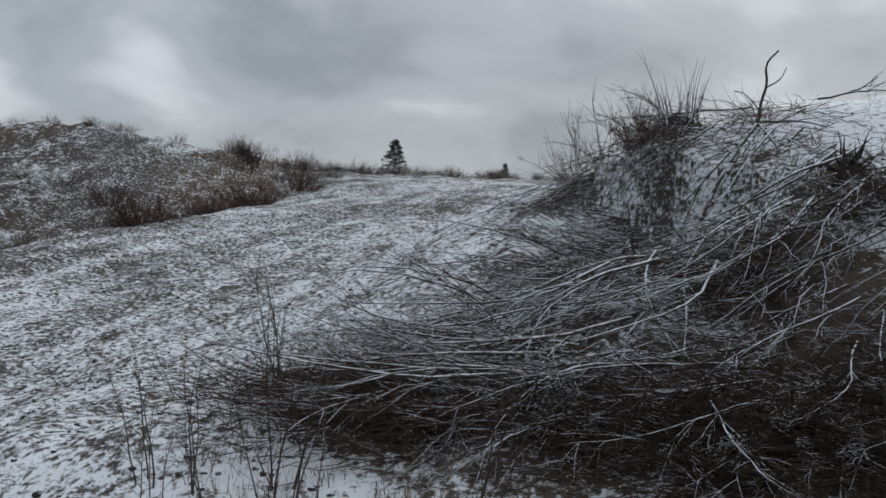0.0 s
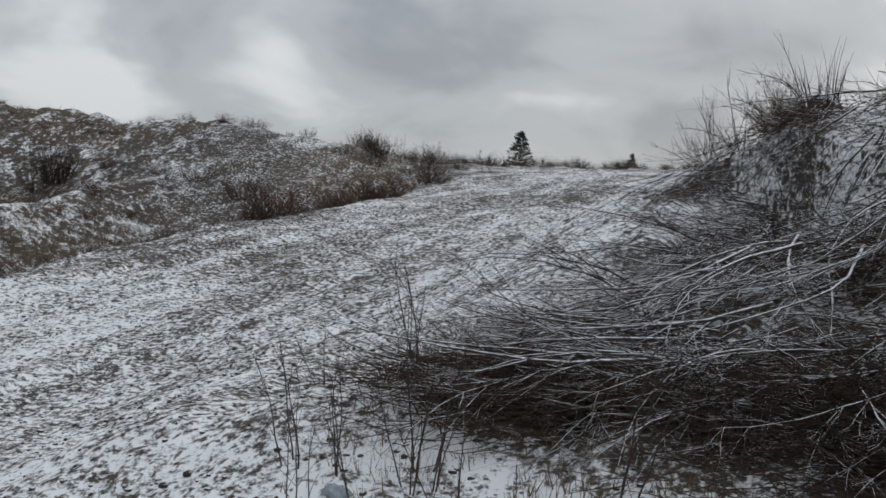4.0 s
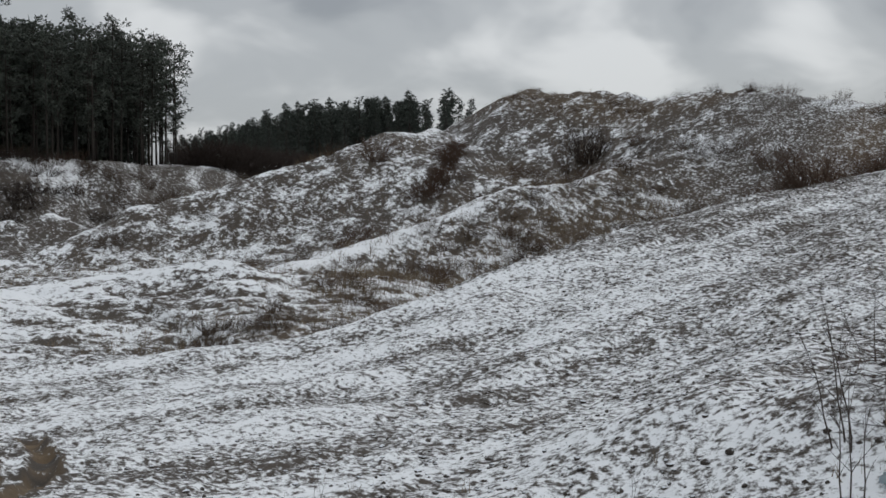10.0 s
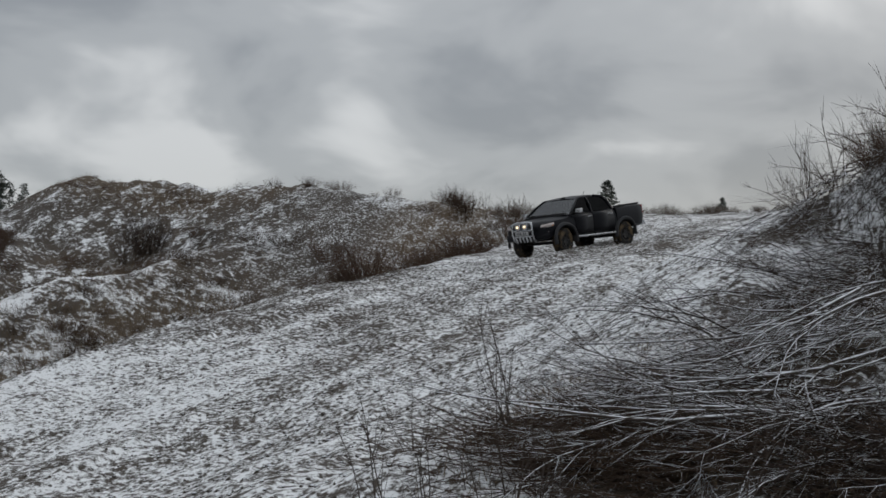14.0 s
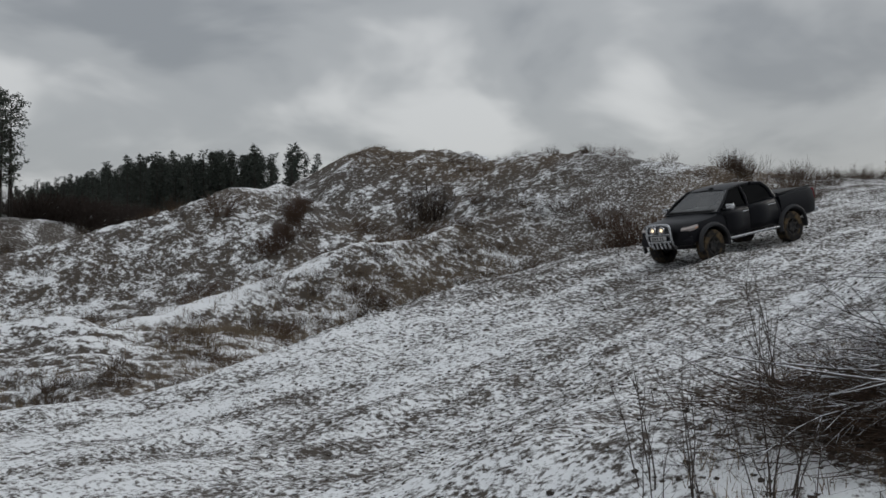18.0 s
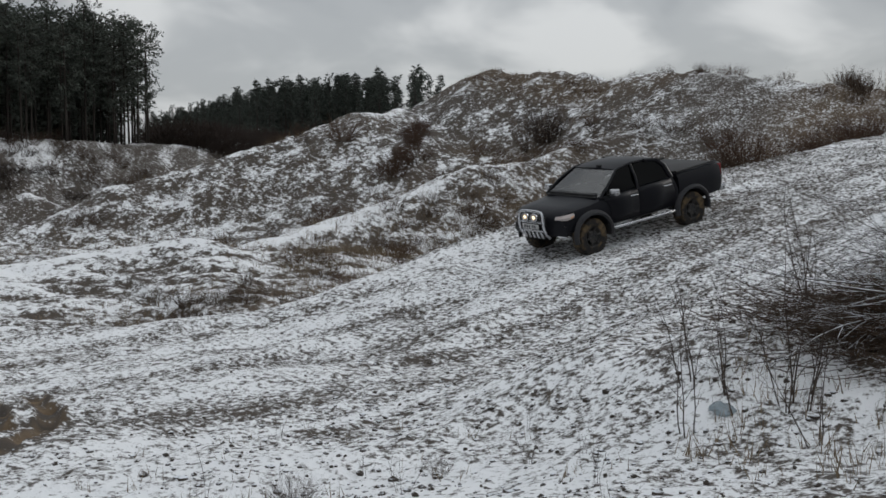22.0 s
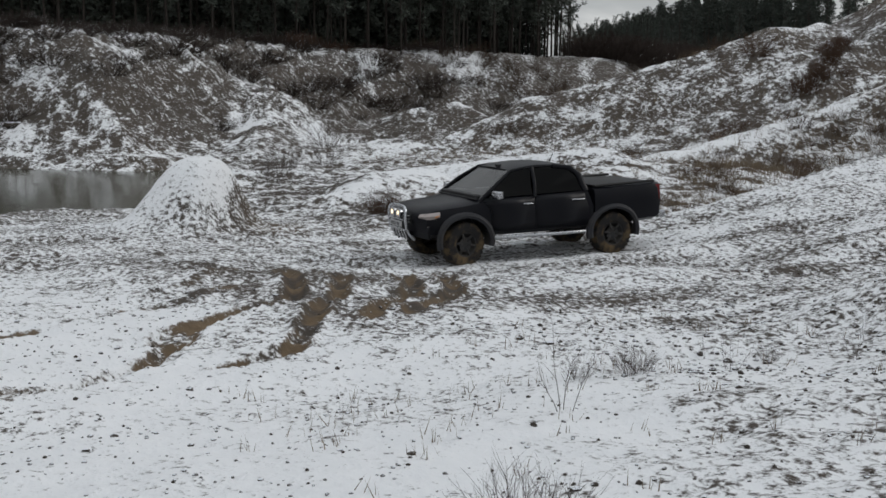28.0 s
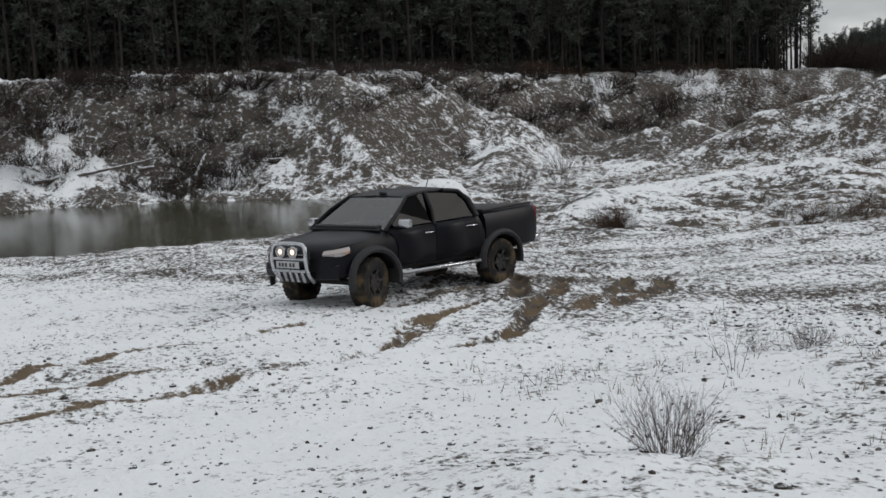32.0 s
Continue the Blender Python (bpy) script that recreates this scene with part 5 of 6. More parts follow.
def loft(name, sections, mat, close=True, ends=True, deg=32):
    """A skin over cross-sections: each a list of points of one length. close: each section is a closed ring."""
    v, f = [], []
    n = len(sections[0])
    for sec in sections:
        v.extend(sec)
    for i in range(len(sections) - 1):
        for k in range(n if close else n - 1):
            a, b = i * n + k, i * n + (k + 1) % n
            f.append((a, b, b + n, a + n))
    if ends and close:
        f.append(tuple(reversed(range(n))))
        f.append(tuple(range((len(sections) - 1) * n, len(sections) * n)))
    me = mesh_of(name, v, f, [mat])
    bm = bmesh.new()
    bm.from_mesh(me)
    bmesh.ops.recalc_face_normals(bm, faces=bm.faces)
    bm.to_mesh(me)
    bm.free()
    return sharp(me, deg)


def ring(x, half):
    """A closed ring at x from the half outline (y, z), from the bottom middle to the top middle."""
    return [(x, y, z) for y, z in half] + [(x, -y, z) for y, z in reversed(half) if y > 1e-6]


def box_mesh(name, size, mat, bevel=0.01, segments=2):
    bm = bmesh.new()
    bmesh.ops.create_cube(bm, size=1)
    for v in bm.verts:
        v.co = Vector((v.co.x * size[0], v.co.y * size[1], v.co.z * size[2]))
    if bevel:
        bmesh.ops.bevel(bm, geom=list(bm.edges), offset=bevel, segments=segments, affect="EDGES", profile=0.6)
    me = bpy.data.meshes.new(name)
    bm.to_mesh(me)
    bm.free()
    me.materials.append(mat)
    return sharp(me)


def lathe(name, outline, mat, steps=32, deg=30):
    """A body turned about the y axis from its outline (radius, y)."""
    rows = []
    for k in range(steps):
        a = 2 * math.pi * k / steps
        rows.append([(r * math.cos(a), y, r * math.sin(a)) for r, y in outline])
    v = [p for row in rows for p in row]
    n, f = len(outline), []
    for k in range(steps):
        for i in range(n - 1):
            a, b = k * n + i, ((k + 1) % steps) * n + i
            f.append((a, a + 1, b + 1, b))
    return sharp(mesh_of(name, v, f, [mat]), deg)


def pipe(name, pts, r, mat, sides=10):
    p = Pile()
    p.tube(pts, [r] * len(pts), sides)
    return sharp(p.mesh(name, [mat]), 50)


def rounded(pts, n=3):
    """Corner-cut a polyline for bent pipes."""
    pts = [Vector(p) for p in pts]
    for _ in range(n):
        out = [pts[0]]
        for a, b in zip(pts, pts[1:]):
            out += [a.lerp(b, 0.25), a.lerp(b, 0.75)]
        pts = out + [pts[-1]]
    return pts


def carved(me, cutters):
    """The mesh with the wheel wells cut away."""
    ob = new("carve", me)
    tools = []
    for x, y, z, r, w in cutters:
        bm = bmesh.new()
        bmesh.ops.create_cone(bm, cap_ends=True, segments=40, radius1=r, radius2=r, depth=w, matrix=Matrix.Translation((x, y, z)) @ Matrix.Rotation(radians(90), 4, "X"))
        cm = bpy.data.meshes.new("cut")
        bm.to_mesh(cm)
        bm.free()
        cm.materials.append(M_TRIM)
        t = new("cut", cm)
        tools.append(t)
        mod = ob.modifiers.new("cut", "BOOLEAN")
        mod.operation, mod.object, mod.solver = "DIFFERENCE", t, "EXACT"
    out = bpy.data.meshes.new_from_object(ob.evaluated_get(bpy.context.evaluated_depsgraph_get()))
    for t in (ob, *tools):
        bpy.data.objects.remove(t)
    return sharp(out, 30)


TYRE_R, AXLE, TRACK = 0.39, 1.5, 0.75


def wheel(truck, x, side):
    """A wheel whose own axes spin about y; its parts follow."""
    hub = part("wheel", lathe("wheel", [(0.0, -0.02), (0.07, -0.02), (0.09, -0.06), (0.13, -0.07), (0.13, 0.10), (0.0, 0.10)], M_TRIM, 20), truck, "wheel with a dark steel rim and mud-caked tyre")
    hub.matrix_basis = pose(x, side * TRACK, TYRE_R, 0, 0, 0 if side > 0 else 180)
    part("tyre", lathe("tyre", [(0.215, -0.115), (0.24, -0.135), (0.32, -0.145), (0.375, -0.130), (0.392, -0.10), (0.396, 0.0), (0.392, 0.10), (0.375, 0.130), (0.32, 0.145), (0.24, 0.135), (0.215, 0.115)], M_RUBBER, 44), hub, "knobbly mud-caked tyre")
    tread = Pile()
    for k in range(32):
        a = 2 * math.pi * k / 32
        for s, sh in ((-1, 0), (1, 0.5), (0, 0.25)):
            b = a + sh * 2 * math.pi / 32
            y0, y1 = (-0.05, 0.05) if s == 0 else (s * 0.06, s * 0.132)
            q = []
            for rr in (0.385, TYRE_R + (0.006 if s == 0 else 0.002)):
                for db, yy in ((-0.055, y0), (0.055, y0), (0.055, y1), (-0.055, y1)):
                    q.append(Vector((rr * math.cos(b + db), yy, rr * math.sin(b + db))))
            i = len(tread.v)
            tread.v.extend(q)
            for fc in ((4, 5, 6, 7), (0, 1, 5, 4), (1, 2, 6, 5), (2, 3, 7, 6), (3, 0, 4, 7)):
                tread.f.append(tuple(i + c for c in fc))
                tread.s.append(0)
    part("tread", tread.mesh("tread", [M_RUBBER], False), hub)
    part("rim", lathe("rim", [(0.13, 0.02), (0.17, 0.05), (0.195, 0.085), (0.215, 0.115), (0.222, 0.125), (0.205, 0.118), (0.21, -0.11)], M_TRIM, 32), hub, "dark steel rim")
    spokes = Pile()
    for k in range(6):
        a = 2 * math.pi * k / 6
        spokes.tube([(0.06 * math.cos(a), 0.075, 0.06 * math.sin(a)), (0.20 * math.cos(a), 0.105, 0.20 * math.sin(a))], [0.030, 0.022], 6)
    part("spokes", spokes.mesh("spokes", [M_TRIM]), hub)
    for o in (hub, *hub.children):
        o.data.transform(Matrix.Diagonal((TYRE_R / 0.40, 1, TYRE_R / 0.40, 1)))
    return hub


def pickup():
    truck = empty("pickup_truck", pose(0, 0, 0), "black double-cab pickup with chrome bull bar and lit spot lamps", "truck")

    def half(w, zb, zt, crown=0.03):
        return [(0, zb), (w * 0.82, zb), (w * 0.97, zb + 0.07), (w * 1.0, zb + 0.22), (w * 1.012, (zb + zt) / 2 + 0.06), (w * 0.995, zt - 0.13), (w * 0.955, zt - 0.035), (w * 0.86, zt), (w * 0.45, zt + crown), (0, zt + crown)]
    wells = [(AXLE, s * 0.75, 0.43, 0.50, 0.62) for s in (1, -1)]
    nose = [(2.36, 0.44, 0.64, 0.90), (2.33, 0.58, 0.58, 0.96), (2.25, 0.735, 0.54, 1.03), (2.10, 0.80, 0.52, 1.085), (1.85, 0.845, 0.52, 1.12), (1.5, 0.865, 0.52, 1.155), (1.15, 0.875, 0.52, 1.20),
            (0.95, 0.88, 0.50, 1.235), (0.3, 0.885, 0.50, 1.275), (-0.4, 0.885, 0.50, 1.30), (-1.06, 0.885, 0.52, 1.325)]
    part("body", carved(loft("body", [ring(x, half(w, zb, zt)) for x, w, zb, zt in nose], M_PAINT), wells), truck, "black painted cab body and bonnet")
    # cargo bed with a shallow well under a soft cover
    bed = [(-1.10, 0.885, 0.56, 1.345), (-1.5, 0.89, 0.56, 1.36), (-2.2, 0.885, 0.58, 1.385), (-2.52, 0.87, 0.60, 1.40), (-2.62, 0.84, 0.66, 1.39)]
    part("cargo_bed", carved(loft("cargo_bed", [ring(x, half(w, zb, zt, -0.03)) for x, w, zb, zt in bed], M_PAINT), [(-AXLE, s * 0.75, 0.44, 0.50, 0.62) for s in (1, -1)]), truck, "black cargo bed")
    part("bed_cover", box_mesh("bed_cover", (1.42, 1.46, 0.03), M_TRIM, 0.012), truck, "dark soft cover over the bed", pose(-1.84, 0, 1.385, 0, 0, 0))
    for s in (1, -1):
        part("bed_rail", pipe("bed_rail", [(-1.14, s * 0.78, 1.375), (-1.5, s * 0.785, 1.395), (-2.5, s * 0.775, 1.425)], 0.028, M_TRIM, 8), truck)
    part("tailgate", box_mesh("tailgate", (0.05, 1.44, 0.52), M_PAINT, 0.02), truck, "", pose(-2.645, 0, 1.11, 0, 3, 0))
    part("rear_bumper", box_mesh("rear_bumper", (0.20, 1.62, 0.16), M_CHROME, 0.04), truck, "dull chrome rear step bumper", pose(-2.70, 0, 0.70))
    part("tow_hitch", box_mesh("tow_hitch", (0.22, 0.08, 0.06), M_TRIM, 0.015), truck, "", pose(-2.80, 0, 0.60))
    for s in (1, -1):
        part("tail_light", box_mesh("tail_light", (0.12, 0.05, 0.32), M_RED, 0.02), truck, "red tail light", pose(-2.545, s * 0.832, 1.20, 0, 0, -s * 14))
    # cab roof, pillars and glass
    prof = [(1.02, 1.235), (0.62, 1.53), (0.28, 1.765), (0.05, 1.83), (-0.30, 1.862), (-0.62, 1.855), (-0.86, 1.80), (-0.98, 1.66), (-1.06, 1.34)]
    wide = lambda z: 0.845 - 0.44 * (z - 1.235) + 0.05 * math.sin((z - 1.235) * 5)
    top = prof[2:8]
    roof = []
    for x, z in top:
        w = wide(z)
        roof.append([(x, w, z - 0.045), (x, w * 0.97, z - 0.01), (x, w * 0.80, z + 0.012), (x, 0, z + 0.028), (x, -w * 0.80, z + 0.012), (x, -w * 0.97, z - 0.01), (x, -w, z - 0.045), (x, -w * 0.9, z - 0.06), (x, 0, z - 0.035), (x, w * 0.9, z - 0.06)])
    part("roof", loft("roof", roof, M_PAINT), truck, "black painted roof")
    for s in (1, -1):
        def post(name, pts, r):
            part(name, pipe(name, [(x, s * y, z) for x, y, z in pts], r, M_PAINT, 8), truck)
        post("front_pillar", [(1.03, 0.83, 1.22), (0.62, wide(1.53) + 0.005, 1.53), (0.26, wide(1.765), 1.765), (0.0, wide(1.80), 1.80)], 0.032)
        post("middle_pillar", [(-0.12, 0.86, 1.24), (-0.15, wide(1.5) + 0.012, 1.5), (-0.18, wide(1.80) + 0.004, 1.81)], 0.032)
        post("rear_pillar", [(-1.03, 0.84, 1.30), (-0.96, wide(1.62) + 0.004, 1.62), (-0.84, wide(1.77), 1.775), (-0.55, wide(1.81), 1.815)], 0.052)
        # side windows
        for name, quad in (("front_side_window", [(0.92, 1.265), (-0.12, 1.285), (-0.16, 1.79), (0.02, 1.785), (0.26, 1.73), (0.60, 1.51)]), ("rear_side_window", [(-0.14, 1.285), (-1.00, 1.32), (-0.95, 1.60), (-0.84, 1.75), (-0.62, 1.80), (-0.18, 1.80)])):
            pts = [(x, s * (wide(z) + 0.006), z) for x, z in quad]
            part(name, mesh_of(name, pts + [(x, y - s * 0.008, z) for x, y, z in pts], [tuple(range(6)), tuple(reversed(range(6, 12)))] + [(i, (i + 1) % 6, 6 + (i + 1) % 6, 6 + i) for i in range(6)], [M_GLASS]), truck, "dark tinted side window")
        # doors: thin skins with gaps round them
        for name, x0, x1 in (("front_door", 0.98, -0.10), ("rear_door", -0.13, -0.98)):
            rows = []
            for x in (x0, x0 * 0.5 + x1 * 0.5, x1):
                w = 0.885 + 0.004
                zt = 1.235 + (0.95 - x) * 0.045
                rows.append([(x, s * w * 0.985, 0.60), (x, s * w * 1.003, 0.74), (x, s * w * 1.012, 0.96), (x, s * w * 0.997, zt - 0.13), (x, s * w * 0.965, zt - 0.03)])
            door = part(name, loft(name, rows, M_PAINT, close=False), truck)
            mod = door.modifiers.new("thick", "SOLIDIFY")
            mod.thickness, mod.offset = 0.012, 0.0
            hx = x1 + 0.14
            part("handle", pipe("handle", [(hx - 0.10, s * 0.885, 1.115 - hx * 0.03), (hx - 0.07, s * 0.925, 1.12 - hx * 0.03), (hx + 0.07, s * 0.925, 1.12 - hx * 0.03), (hx + 0.10, s * 0.885, 1.115 - hx * 0.03)], 0.016, M_CHROME, 8), door, "chrome door handle")
        mirror = part("mirror", box_mesh("mirror", (0.14, 0.20, 0.16), M_CHROME, 0.045, 3), truck, "chrome door mirror", pose(0.74, s * 1.02, 1.335, 0, 0, s * 12))
        part("mirror_arm", pipe("mirror_arm", [(0.05, -s * 0.09, -0.04), (0.03, -s * 0.17, -0.06)], 0.022, M_TRIM, 8), mirror)
        # flares
        for x in (AXLE, -AXLE):
            arc = []
            for k in range(17):
                a = radians(-14 + 208 * k / 16)
                cx, cz = x + 0.51 * math.cos(a), 0.44 + 0.51 * math.sin(a)
                ox, oz = math.cos(a) * 0.045, math.sin(a) * 0.045
                arc.append([(cx - ox, s * 0.865, cz - oz), (cx - ox, s * 0.935, cz - oz), (cx, s * 0.95, cz), (cx + ox, s * 0.925, cz + oz), (cx + ox * 1.6, s * 0.872, cz + oz * 1.6)])
            part("wheel_arch_flare", loft("wheel_arch_flare", arc, M_FLARE), truck, "grey plastic wheel arch flare")
            part("mud_flap", box_mesh("mud_flap", (0.02, 0.26, 0.24), M_TRIM, 0.006), truck, "", pose(x - 0.47, s * 0.78, 0.44))
        part("side_step", pipe("side_step", [(0.98, s * 0.80, 0.50), (0.90, s * 0.93, 0.475), (-0.90, s * 0.93, 0.475), (-0.98, s * 0.80, 0.50)], 0.040, M_CHROME, 10), truck, "chrome tubular side step")
        lamp = part("headlight", loft("headlight", [[(2.30, s * 0.55, 0.86), (2.345, s * 0.56, 0.93), (2.31, s * 0.57, 0.99)], [(2.235, s * 0.735, 0.875), (2.275, s * 0.745, 0.95), (2.23, s * 0.725, 1.01)], [(2.08, s * 0.825, 0.91), (2.10, s * 0.838, 0.97), (2.07, s * 0.81, 1.035)], [(1.975, s * 0.850, 0.945), (1.975, s * 0.862, 0.99), (1.965, s * 0.838, 1.045)]], M_LENS), truck, "pale swept-back headlight")
        part("indicator", loft("indicator", [[(2.09, s * 0.834, 0.925), (2.09, s * 0.846, 0.95), (2.08, s * 0.838, 0.97)], [(2.0, s * 0.852, 0.95), (2.0, s * 0.864, 0.97), (1.99, s * 0.858, 0.985)]], M_AMBER), lamp, "amber indicator lens")
        part("fog_lamp", lathe("fog_lamp", [(0, 0.02), (0.035, 0.015), (0.05, 0.0), (0.05, -0.05)], M_LENS, 16), truck, "round fog lamp", pose(2.22, s * 0.72, 0.72, 0, 0, -70 if s > 0 else -110))
    for name, quad in (("windscreen", [(1.00, 1.255), (0.30, 1.755)]), ("rear_window", [(-1.045, 1.38), (-0.93, 1.72)])):
        (xa, za), (xb, zb) = quad
        rows = []
        for u in (0, 0.33, 0.66, 1):
            x, z = xa + u * (xb - xa), za + u * (zb - za)
            w = wide(z) - 0.03
            b = 0.07 if name == "windscreen" else -0.02
            rows.append([(x + b * math.cos(v * math.pi / 2) - b * 0.4, v * w, z) for v in (-1, -0.66, -0.33, 0, 0.33, 0.66, 1)])
        part(name, loft(name, rows, M_SCREEN if name == "windscreen" else M_GLASS, close=False), truck, "curved laminated windscreen" if name == "windscreen" else "dark rear window")
    part("scuttle", box_mesh("scuttle", (0.10, 1.50, 0.03), M_TRIM, 0.01), truck, "", pose(1.06, 0, 1.243, 0, 10, 0))
    for y in (0.35, -0.25):
        part("wiper", pipe("wiper", [(1.07, y, 1.262), (0.99, y - 0.25, 1.292), (0.96, y - 0.50, 1.305)], 0.010, M_TRIM, 6), truck)
    # cabin
    for x, y in ((0.15, 0.38), (0.15, -0.38), (-0.65, 0.38), (-0.65, -0.38)):
        seat = part("seat", box_mesh("seat", (0.46, 0.50, 0.16), M_SEAT, 0.05), truck, "dark cloth seat", pose(x, y, 1.0))
        part("seat_back", box_mesh("seat_back", (0.13, 0.46, 0.50), M_SEAT, 0.05), seat, "", pose(-0.24, 0, 0.30, 0, -12, 0))
        part("head_rest", box_mesh("head_rest", (0.09, 0.24, 0.14), M_SEAT, 0.04), seat, "", pose(-0.32, 0, 0.62))
    part("dashboard", box_mesh("dashboard", (0.40, 1.40, 0.16), M_TRIM, 0.05), truck, "", pose(0.86, 0, 1.24))
    wheel_ring = part("steering_wheel", lathe("steering_wheel", [(0.165, 0.0), (0.18, 0.015), (0.195, 0.0), (0.18, -0.015), (0.165, 0.0)], M_TRIM, 24), truck, "", pose(0.55, 0.38, 1.27, 0, 0, 90) @ pose(0, 0, 0, -25, 0, 0))
    # face: grille, bumper, bull bar, spot lamps, plate
    grille = part("grille", box_mesh("grille", (0.05, 0.62, 0.22), M_TRIM, 0.03), truck, "black grille", pose(2.35, 0, 0.86))
    for z in (-0.06, 0.0, 0.06):
        part("grille_bar", box_mesh("grille_bar", (0.02, 0.58, 0.014), M_CHROME, 0.005), grille, "chrome grille bar", pose(0.026, 0, z))
    part("front_bumper", loft("front_bumper", [[(2.20, y, 0.50), (2.37 - 0.22 * abs(y) ** 2, y, 0.52), (2.40 - 0.22 * abs(y) ** 2, y, 0.64), (2.36 - 0.22 * abs(y) ** 2, y, 0.74), (2.18, y, 0.76)] for y in (-0.80, -0.6, -0.3, 0, 0.3, 0.6, 0.80)], M_PAINT), truck, "black front bumper")
    bar = part("bull_bar", pipe("bull_bar", rounded([(2.32, 0.34, 0.46), (2.50, 0.37, 0.60), (2.56, 0.38, 0.85), (2.54, 0.36, 1.09), (2.52, 0.20, 1.12), (2.52, -0.20, 1.12), (2.54, -0.36, 1.09), (2.56, -0.38, 0.85), (2.50, -0.37, 0.60), (2.32, -0.34, 0.46)], 2), 0.036, M_CHROME, 12), truck, "polished chrome bull bar")
    for z, y in ((0.86, 0.36), (0.66, 0.37)):
        part("cross_tube", pipe("cross_tube", [(2.55, y, z), (2.55, -y, z)], 0.026, M_CHROME, 10), bar, "chrome cross tube")
    for y in (-0.26, -0.13, 0, 0.13, 0.26):
        part("skid_slat", box_mesh("skid_slat", (0.02, 0.06, 0.20), M_CHROME, 0.008), bar, "polished skid slat", pose(2.50, y, 0.56, 0, 22, 0))
    part("skid_plate", box_mesh("skid_plate", (0.03, 0.64, 0.22), M_TRIM, 0.01), bar, "", pose(2.47, 0, 0.56, 0, 22, 0))
    for y in (0.135, -0.135):
        lamp = part("spot_lamp", lathe("spot_lamp", [(0.0, -0.10), (0.06, -0.09), (0.098, -0.02), (0.104, 0.02), (0.096, 0.03), (0.090, 0.018)], M_CHROME, 28), truck, "round spot lamp", pose(2.585, y, 0.985, 0, 0, -90))
        part("lens", lathe("lens", [(0.042, 0.023), (0.088, 0.014)], M_LENS, 24), lamp, "clear lamp glass")
        part("bulb_glow", lathe("bulb_glow", [(0.0, 0.026), (0.03, 0.025), (0.043, 0.0225)], M_LAMP, 20), lamp, "glowing middle of the lamp")
    plate = part("number_plate", box_mesh("number_plate", (0.015, 0.50, 0.115), M_PLATE, 0.006), truck, "white number plate", pose(2.585, 0, 0.765))
    for y in (-0.17, -0.10, -0.03, 0.07, 0.14):
        part("plate_mark", box_mesh("plate_mark", (0.004, 0.045, 0.065), M_INK, 0), plate, "", pose(0.0095, y, 0))
    part("aerial", pipe("aerial", [(-0.80, 0.0, 1.86), (-0.86, 0.0, 2.02)], 0.008, M_TRIM, 6), truck)
    part("roof_lamp", box_mesh("roof_lamp", (0.07, 0.12, 0.05), M_TRIM, 0.015), truck, "", pose(0.22, 0.10, 1.83))
    part("exhaust", pipe("exhaust", [(-1.9, -0.5, 0.50), (-2.55, -0.52, 0.50)], 0.04, M_CHROME, 10), truck)
    part("chassis", box_mesh("chassis", (4.2, 0.86, 0.16), M_TRIM, 0.03), truck, "", pose(-0.15, 0, 0.52))
    for x in (AXLE, -AXLE):
        part("axle", pipe("axle", [(x, -0.72, 0.36), (x, 0.72, 0.36)], 0.055, M_TRIM, 10), truck)
    # true proportions: a lower body and short overhangs
    # the cab sits well forward: x before and after, above and below the waistline
    HIGH = [(-1.5, -1.5), (-1.06, -0.96), (-0.15, 0.10), (0.28, 0.52), (1.03, 1.22), (1.5, 1.5), (3, 3)]
    LOW = [(-1.06, -1.06), (-0.15, 0.10), (0.5, 0.66), (0.98, 0.99), (3, 3)]

    def bend(x, rows):
        for (a, fa), (b, fb) in zip(rows, rows[1:]):
            if a <= x <= b:
                return fa + (fb - fa) * (x - a) / (b - a)
        return x

    def fit_point(p, cab):
        k = max(0.0, min(1.0, (p.z - 1.05) / 0.2))
        if cab:
            p = Vector((bend(p.x, HIGH) * k + bend(p.x, LOW) * (1 - k), p.y, p.z))
        x = p.x if abs(p.x) < 1.9 else math.copysign(1.9 + (abs(p.x) - 1.9) * (0.76 if p.x > 0 else 0.88), p.x)
        return Vector((x, p.y, 0.065 + 0.872 * p.z))
    bpy.context.view_layer.update()
    for ob in truck.children_recursive:
        world = ob.matrix_world.copy()
        for v in ob.data.vertices:
            v.co = fit_point(world @ v.co, not ob.name.startswith(("cargo_bed", "bed_", "wheel_arch", "tail", "mud_flap", "axle", "chassis")))
        ob.data.update()
    for ob in truck.children_recursive:
        ob.matrix_parent_inverse = Matrix.Identity(4)
        ob.matrix_basis = Matrix.Identity(4)
    wheels = {(x, s): wheel(truck, x * AXLE, s) for x in (1, -1) for s in (1, -1)}
    return truck, wheels


TRUCK, WHEELS = pickup()

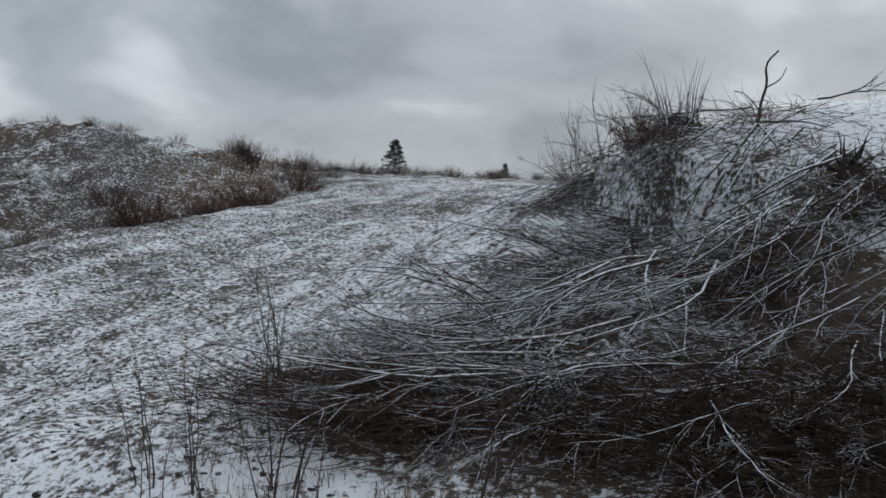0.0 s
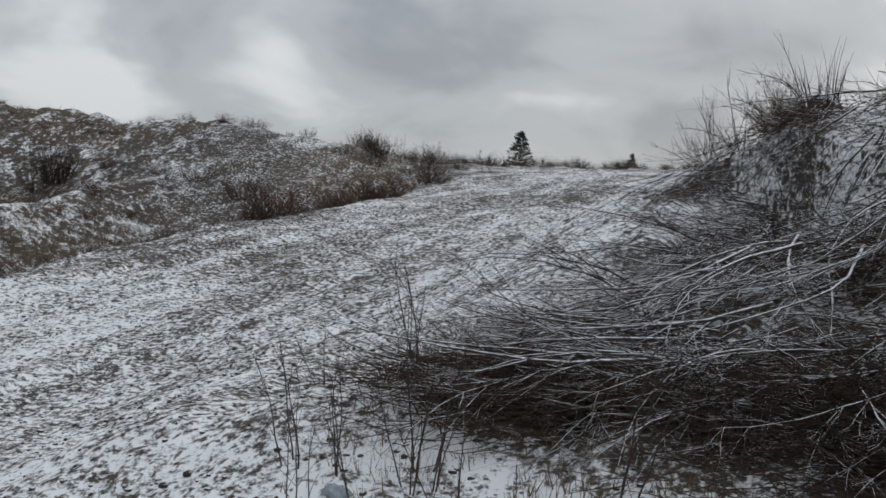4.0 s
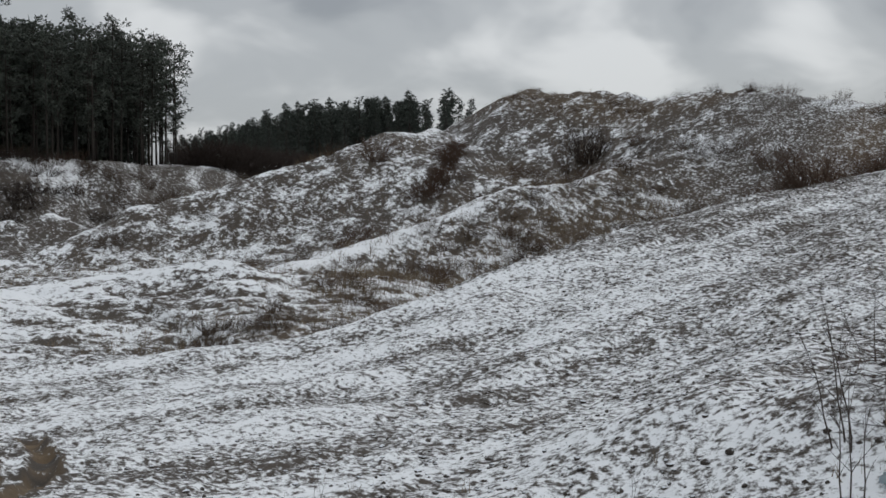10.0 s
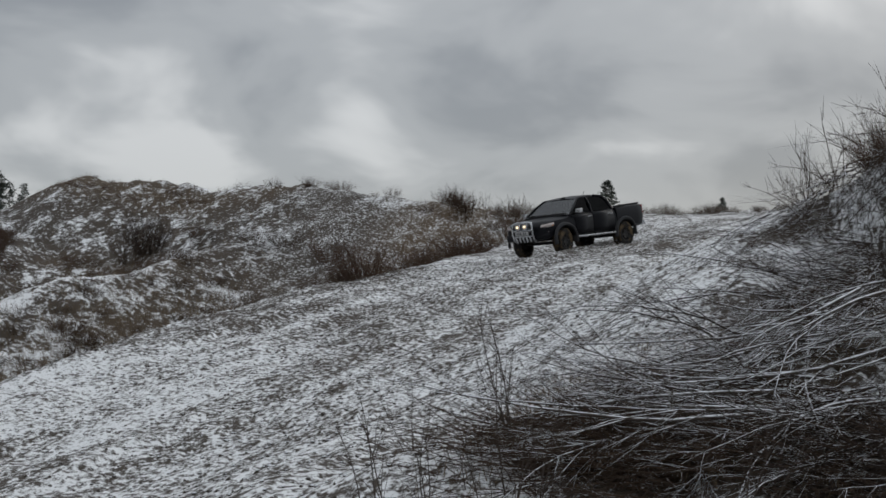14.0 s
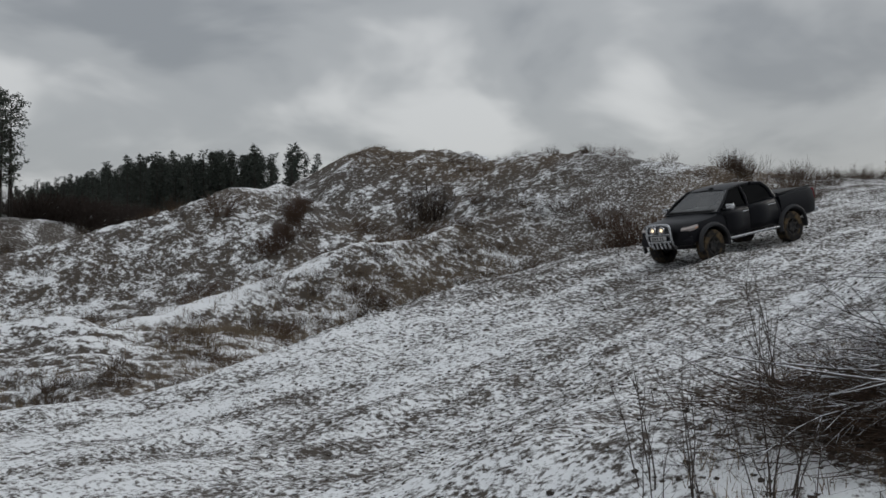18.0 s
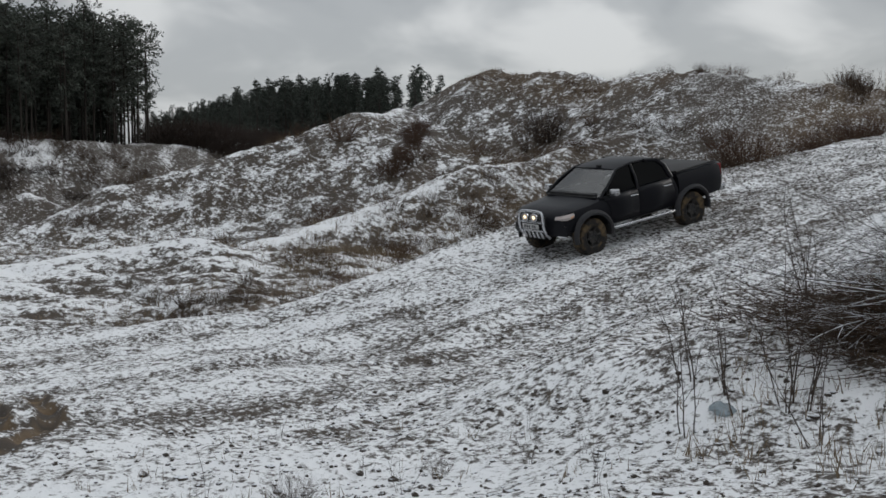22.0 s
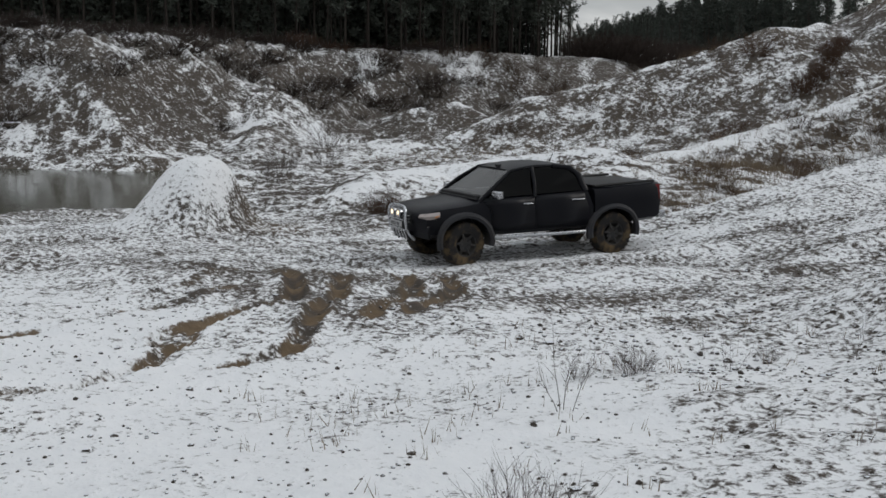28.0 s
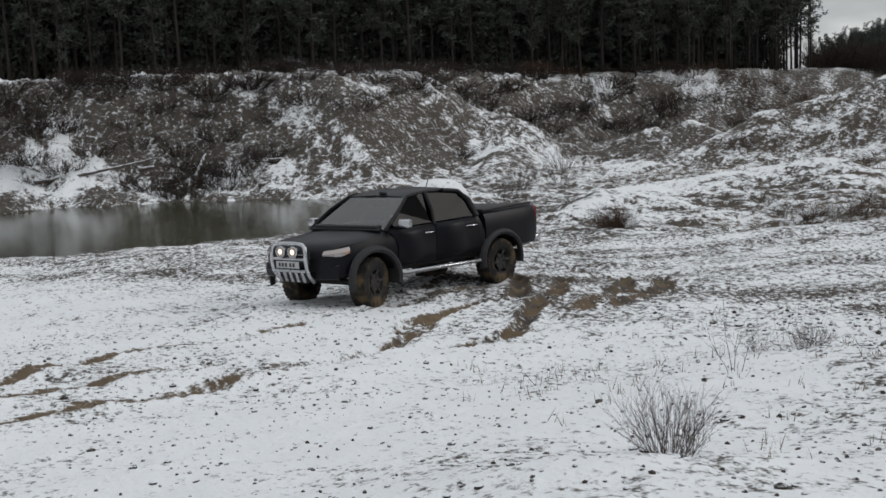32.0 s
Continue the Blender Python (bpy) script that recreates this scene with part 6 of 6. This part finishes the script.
# seconds, x, y, heading
DRIVE = [(0, 14.5, 39.6, 180), (4, 9.8, 39, 181), (5.5, 7.7, 38.6, 182), (6.5, 6.1, 38.4, 182), (7, 5.35, 38.3, 183), (7.5, 4.65, 38.25, 184), (8, 4.05, 38.2, 185), (8.5, 3.55, 38.15, 187),
         (10, 1.75, 38.1, 199), (11.5, -0.4, 37.8, 214), (12.5, -1.65, 37.2, 228), (13, -2.05, 36.8, 232.5), (14, -2.66, 35.95, 236.5), (14.5, -2.92, 35.3, 237.3), (15.5, -3.6, 33.55, 238), (16.5, -4.24, 31.7, 238.6),
         (17, -4.58, 30.75, 239), (18, -5.22, 28.95, 240.6), (19, -5.96, 27.2, 242.6), (20, -6.8, 25.6, 244.2), (21, -7.58, 24.05, 245.4), (22, -8.34, 22.4, 246.3), (23, -9.1, 20.5, 247), (24, -9.87, 18.65, 247.5),
         (25, -10.7, 17, 247.4), (26, -11.5, 15.4, 247.4), (26.5, -11.82, 14.6, 248.5), (27.5, -12.5, 12.92, 252.8), (28.5, -13.02, 11.12, 259), (29, -13.1, 10.18, 262.8), (30, -13.04, 8.3, 272), (31, -12.62, 6.4, 282), (32, -12.28, 4.68, 291.3)]


def drive_at(t):
    """Where the truck is at t: a smooth curve through the rows of DRIVE."""
    for i in range(len(DRIVE) - 1):
        if t <= DRIVE[i + 1][0]:
            break
    a, b = DRIVE[i], DRIVE[i + 1]
    p, q = DRIVE[max(i - 1, 0)], DRIVE[min(i + 2, len(DRIVE) - 1)]
    h = b[0] - a[0]
    u = (t - a[0]) / h
    out = []
    for k in (1, 2, 3):
        ma, mb = (b[k] - p[k]) / max(b[0] - p[0], 1e-6) * h, (q[k] - a[k]) / max(q[0] - a[0], 1e-6) * h
        out.append((2 * u ** 3 - 3 * u ** 2 + 1) * a[k] + (u ** 3 - 2 * u ** 2 + u) * ma + (3 * u ** 2 - 2 * u ** 3) * b[k] + (u ** 3 - u ** 2) * mb)
    return out


def truck_pose(t):
    x, y, yaw = drive_at(t)
    c, s = math.cos(radians(yaw)), math.sin(radians(yaw))
    def place(f, l):
        return sum(lie(x + (f + df) * c - l * s, y + (f + df) * s + l * c) for df in (-0.22, -0.1, 0, 0.1, 0.22)) / 5
    fl, fr, rl, rr = place(AXLE, TRACK), place(AXLE, -TRACK), place(-AXLE, TRACK), place(-AXLE, -TRACK)
    pitch = -math.degrees(math.atan2((fl + fr - rl - rr) / 2, 2 * AXLE))
    roll = math.degrees(math.atan2((fl + rl - fr - rr) / 2, 2 * TRACK))
    return pose(x, y, (fl + fr + rl + rr) / 4 - 0.045, roll * 0.8, pitch, yaw)


def motions():
    step = 0.25
    times = [k * step for k in range(int(32 / step) + 1)]
    walk(TRUCK, [(t, truck_pose(t)) for t in times])
    gone, spun, rows = 0.0, [], {key: [] for key in WHEELS}
    last = drive_at(0)
    for t in times:
        now = drive_at(t)
        gone += math.hypot(now[0] - last[0], now[1] - last[1])
        ds = math.hypot(now[0] - last[0], now[1] - last[1])
        turn = math.degrees(math.atan(2 * AXLE * radians(now[2] - last[2]) / ds)) if ds > 0.02 else 0.0
        turn = max(-24, min(24, turn))
        last = now
        for (x, s), out in rows.items():
            steer = turn if x > 0 else 0.0
            spin = math.degrees(gone / TYRE_R)
            out.append((t, pose(x * AXLE, s * TRACK, TYRE_R) @ pose(0, 0, 0, 0, 0, steer) @ pose(0, 0, 0, 0, spin, 0) @ pose(0, 0, 0, 0, 0, 0 if s > 0 else 180)))
    for key, out in rows.items():
        walk(WHEELS[key], out)


motions()
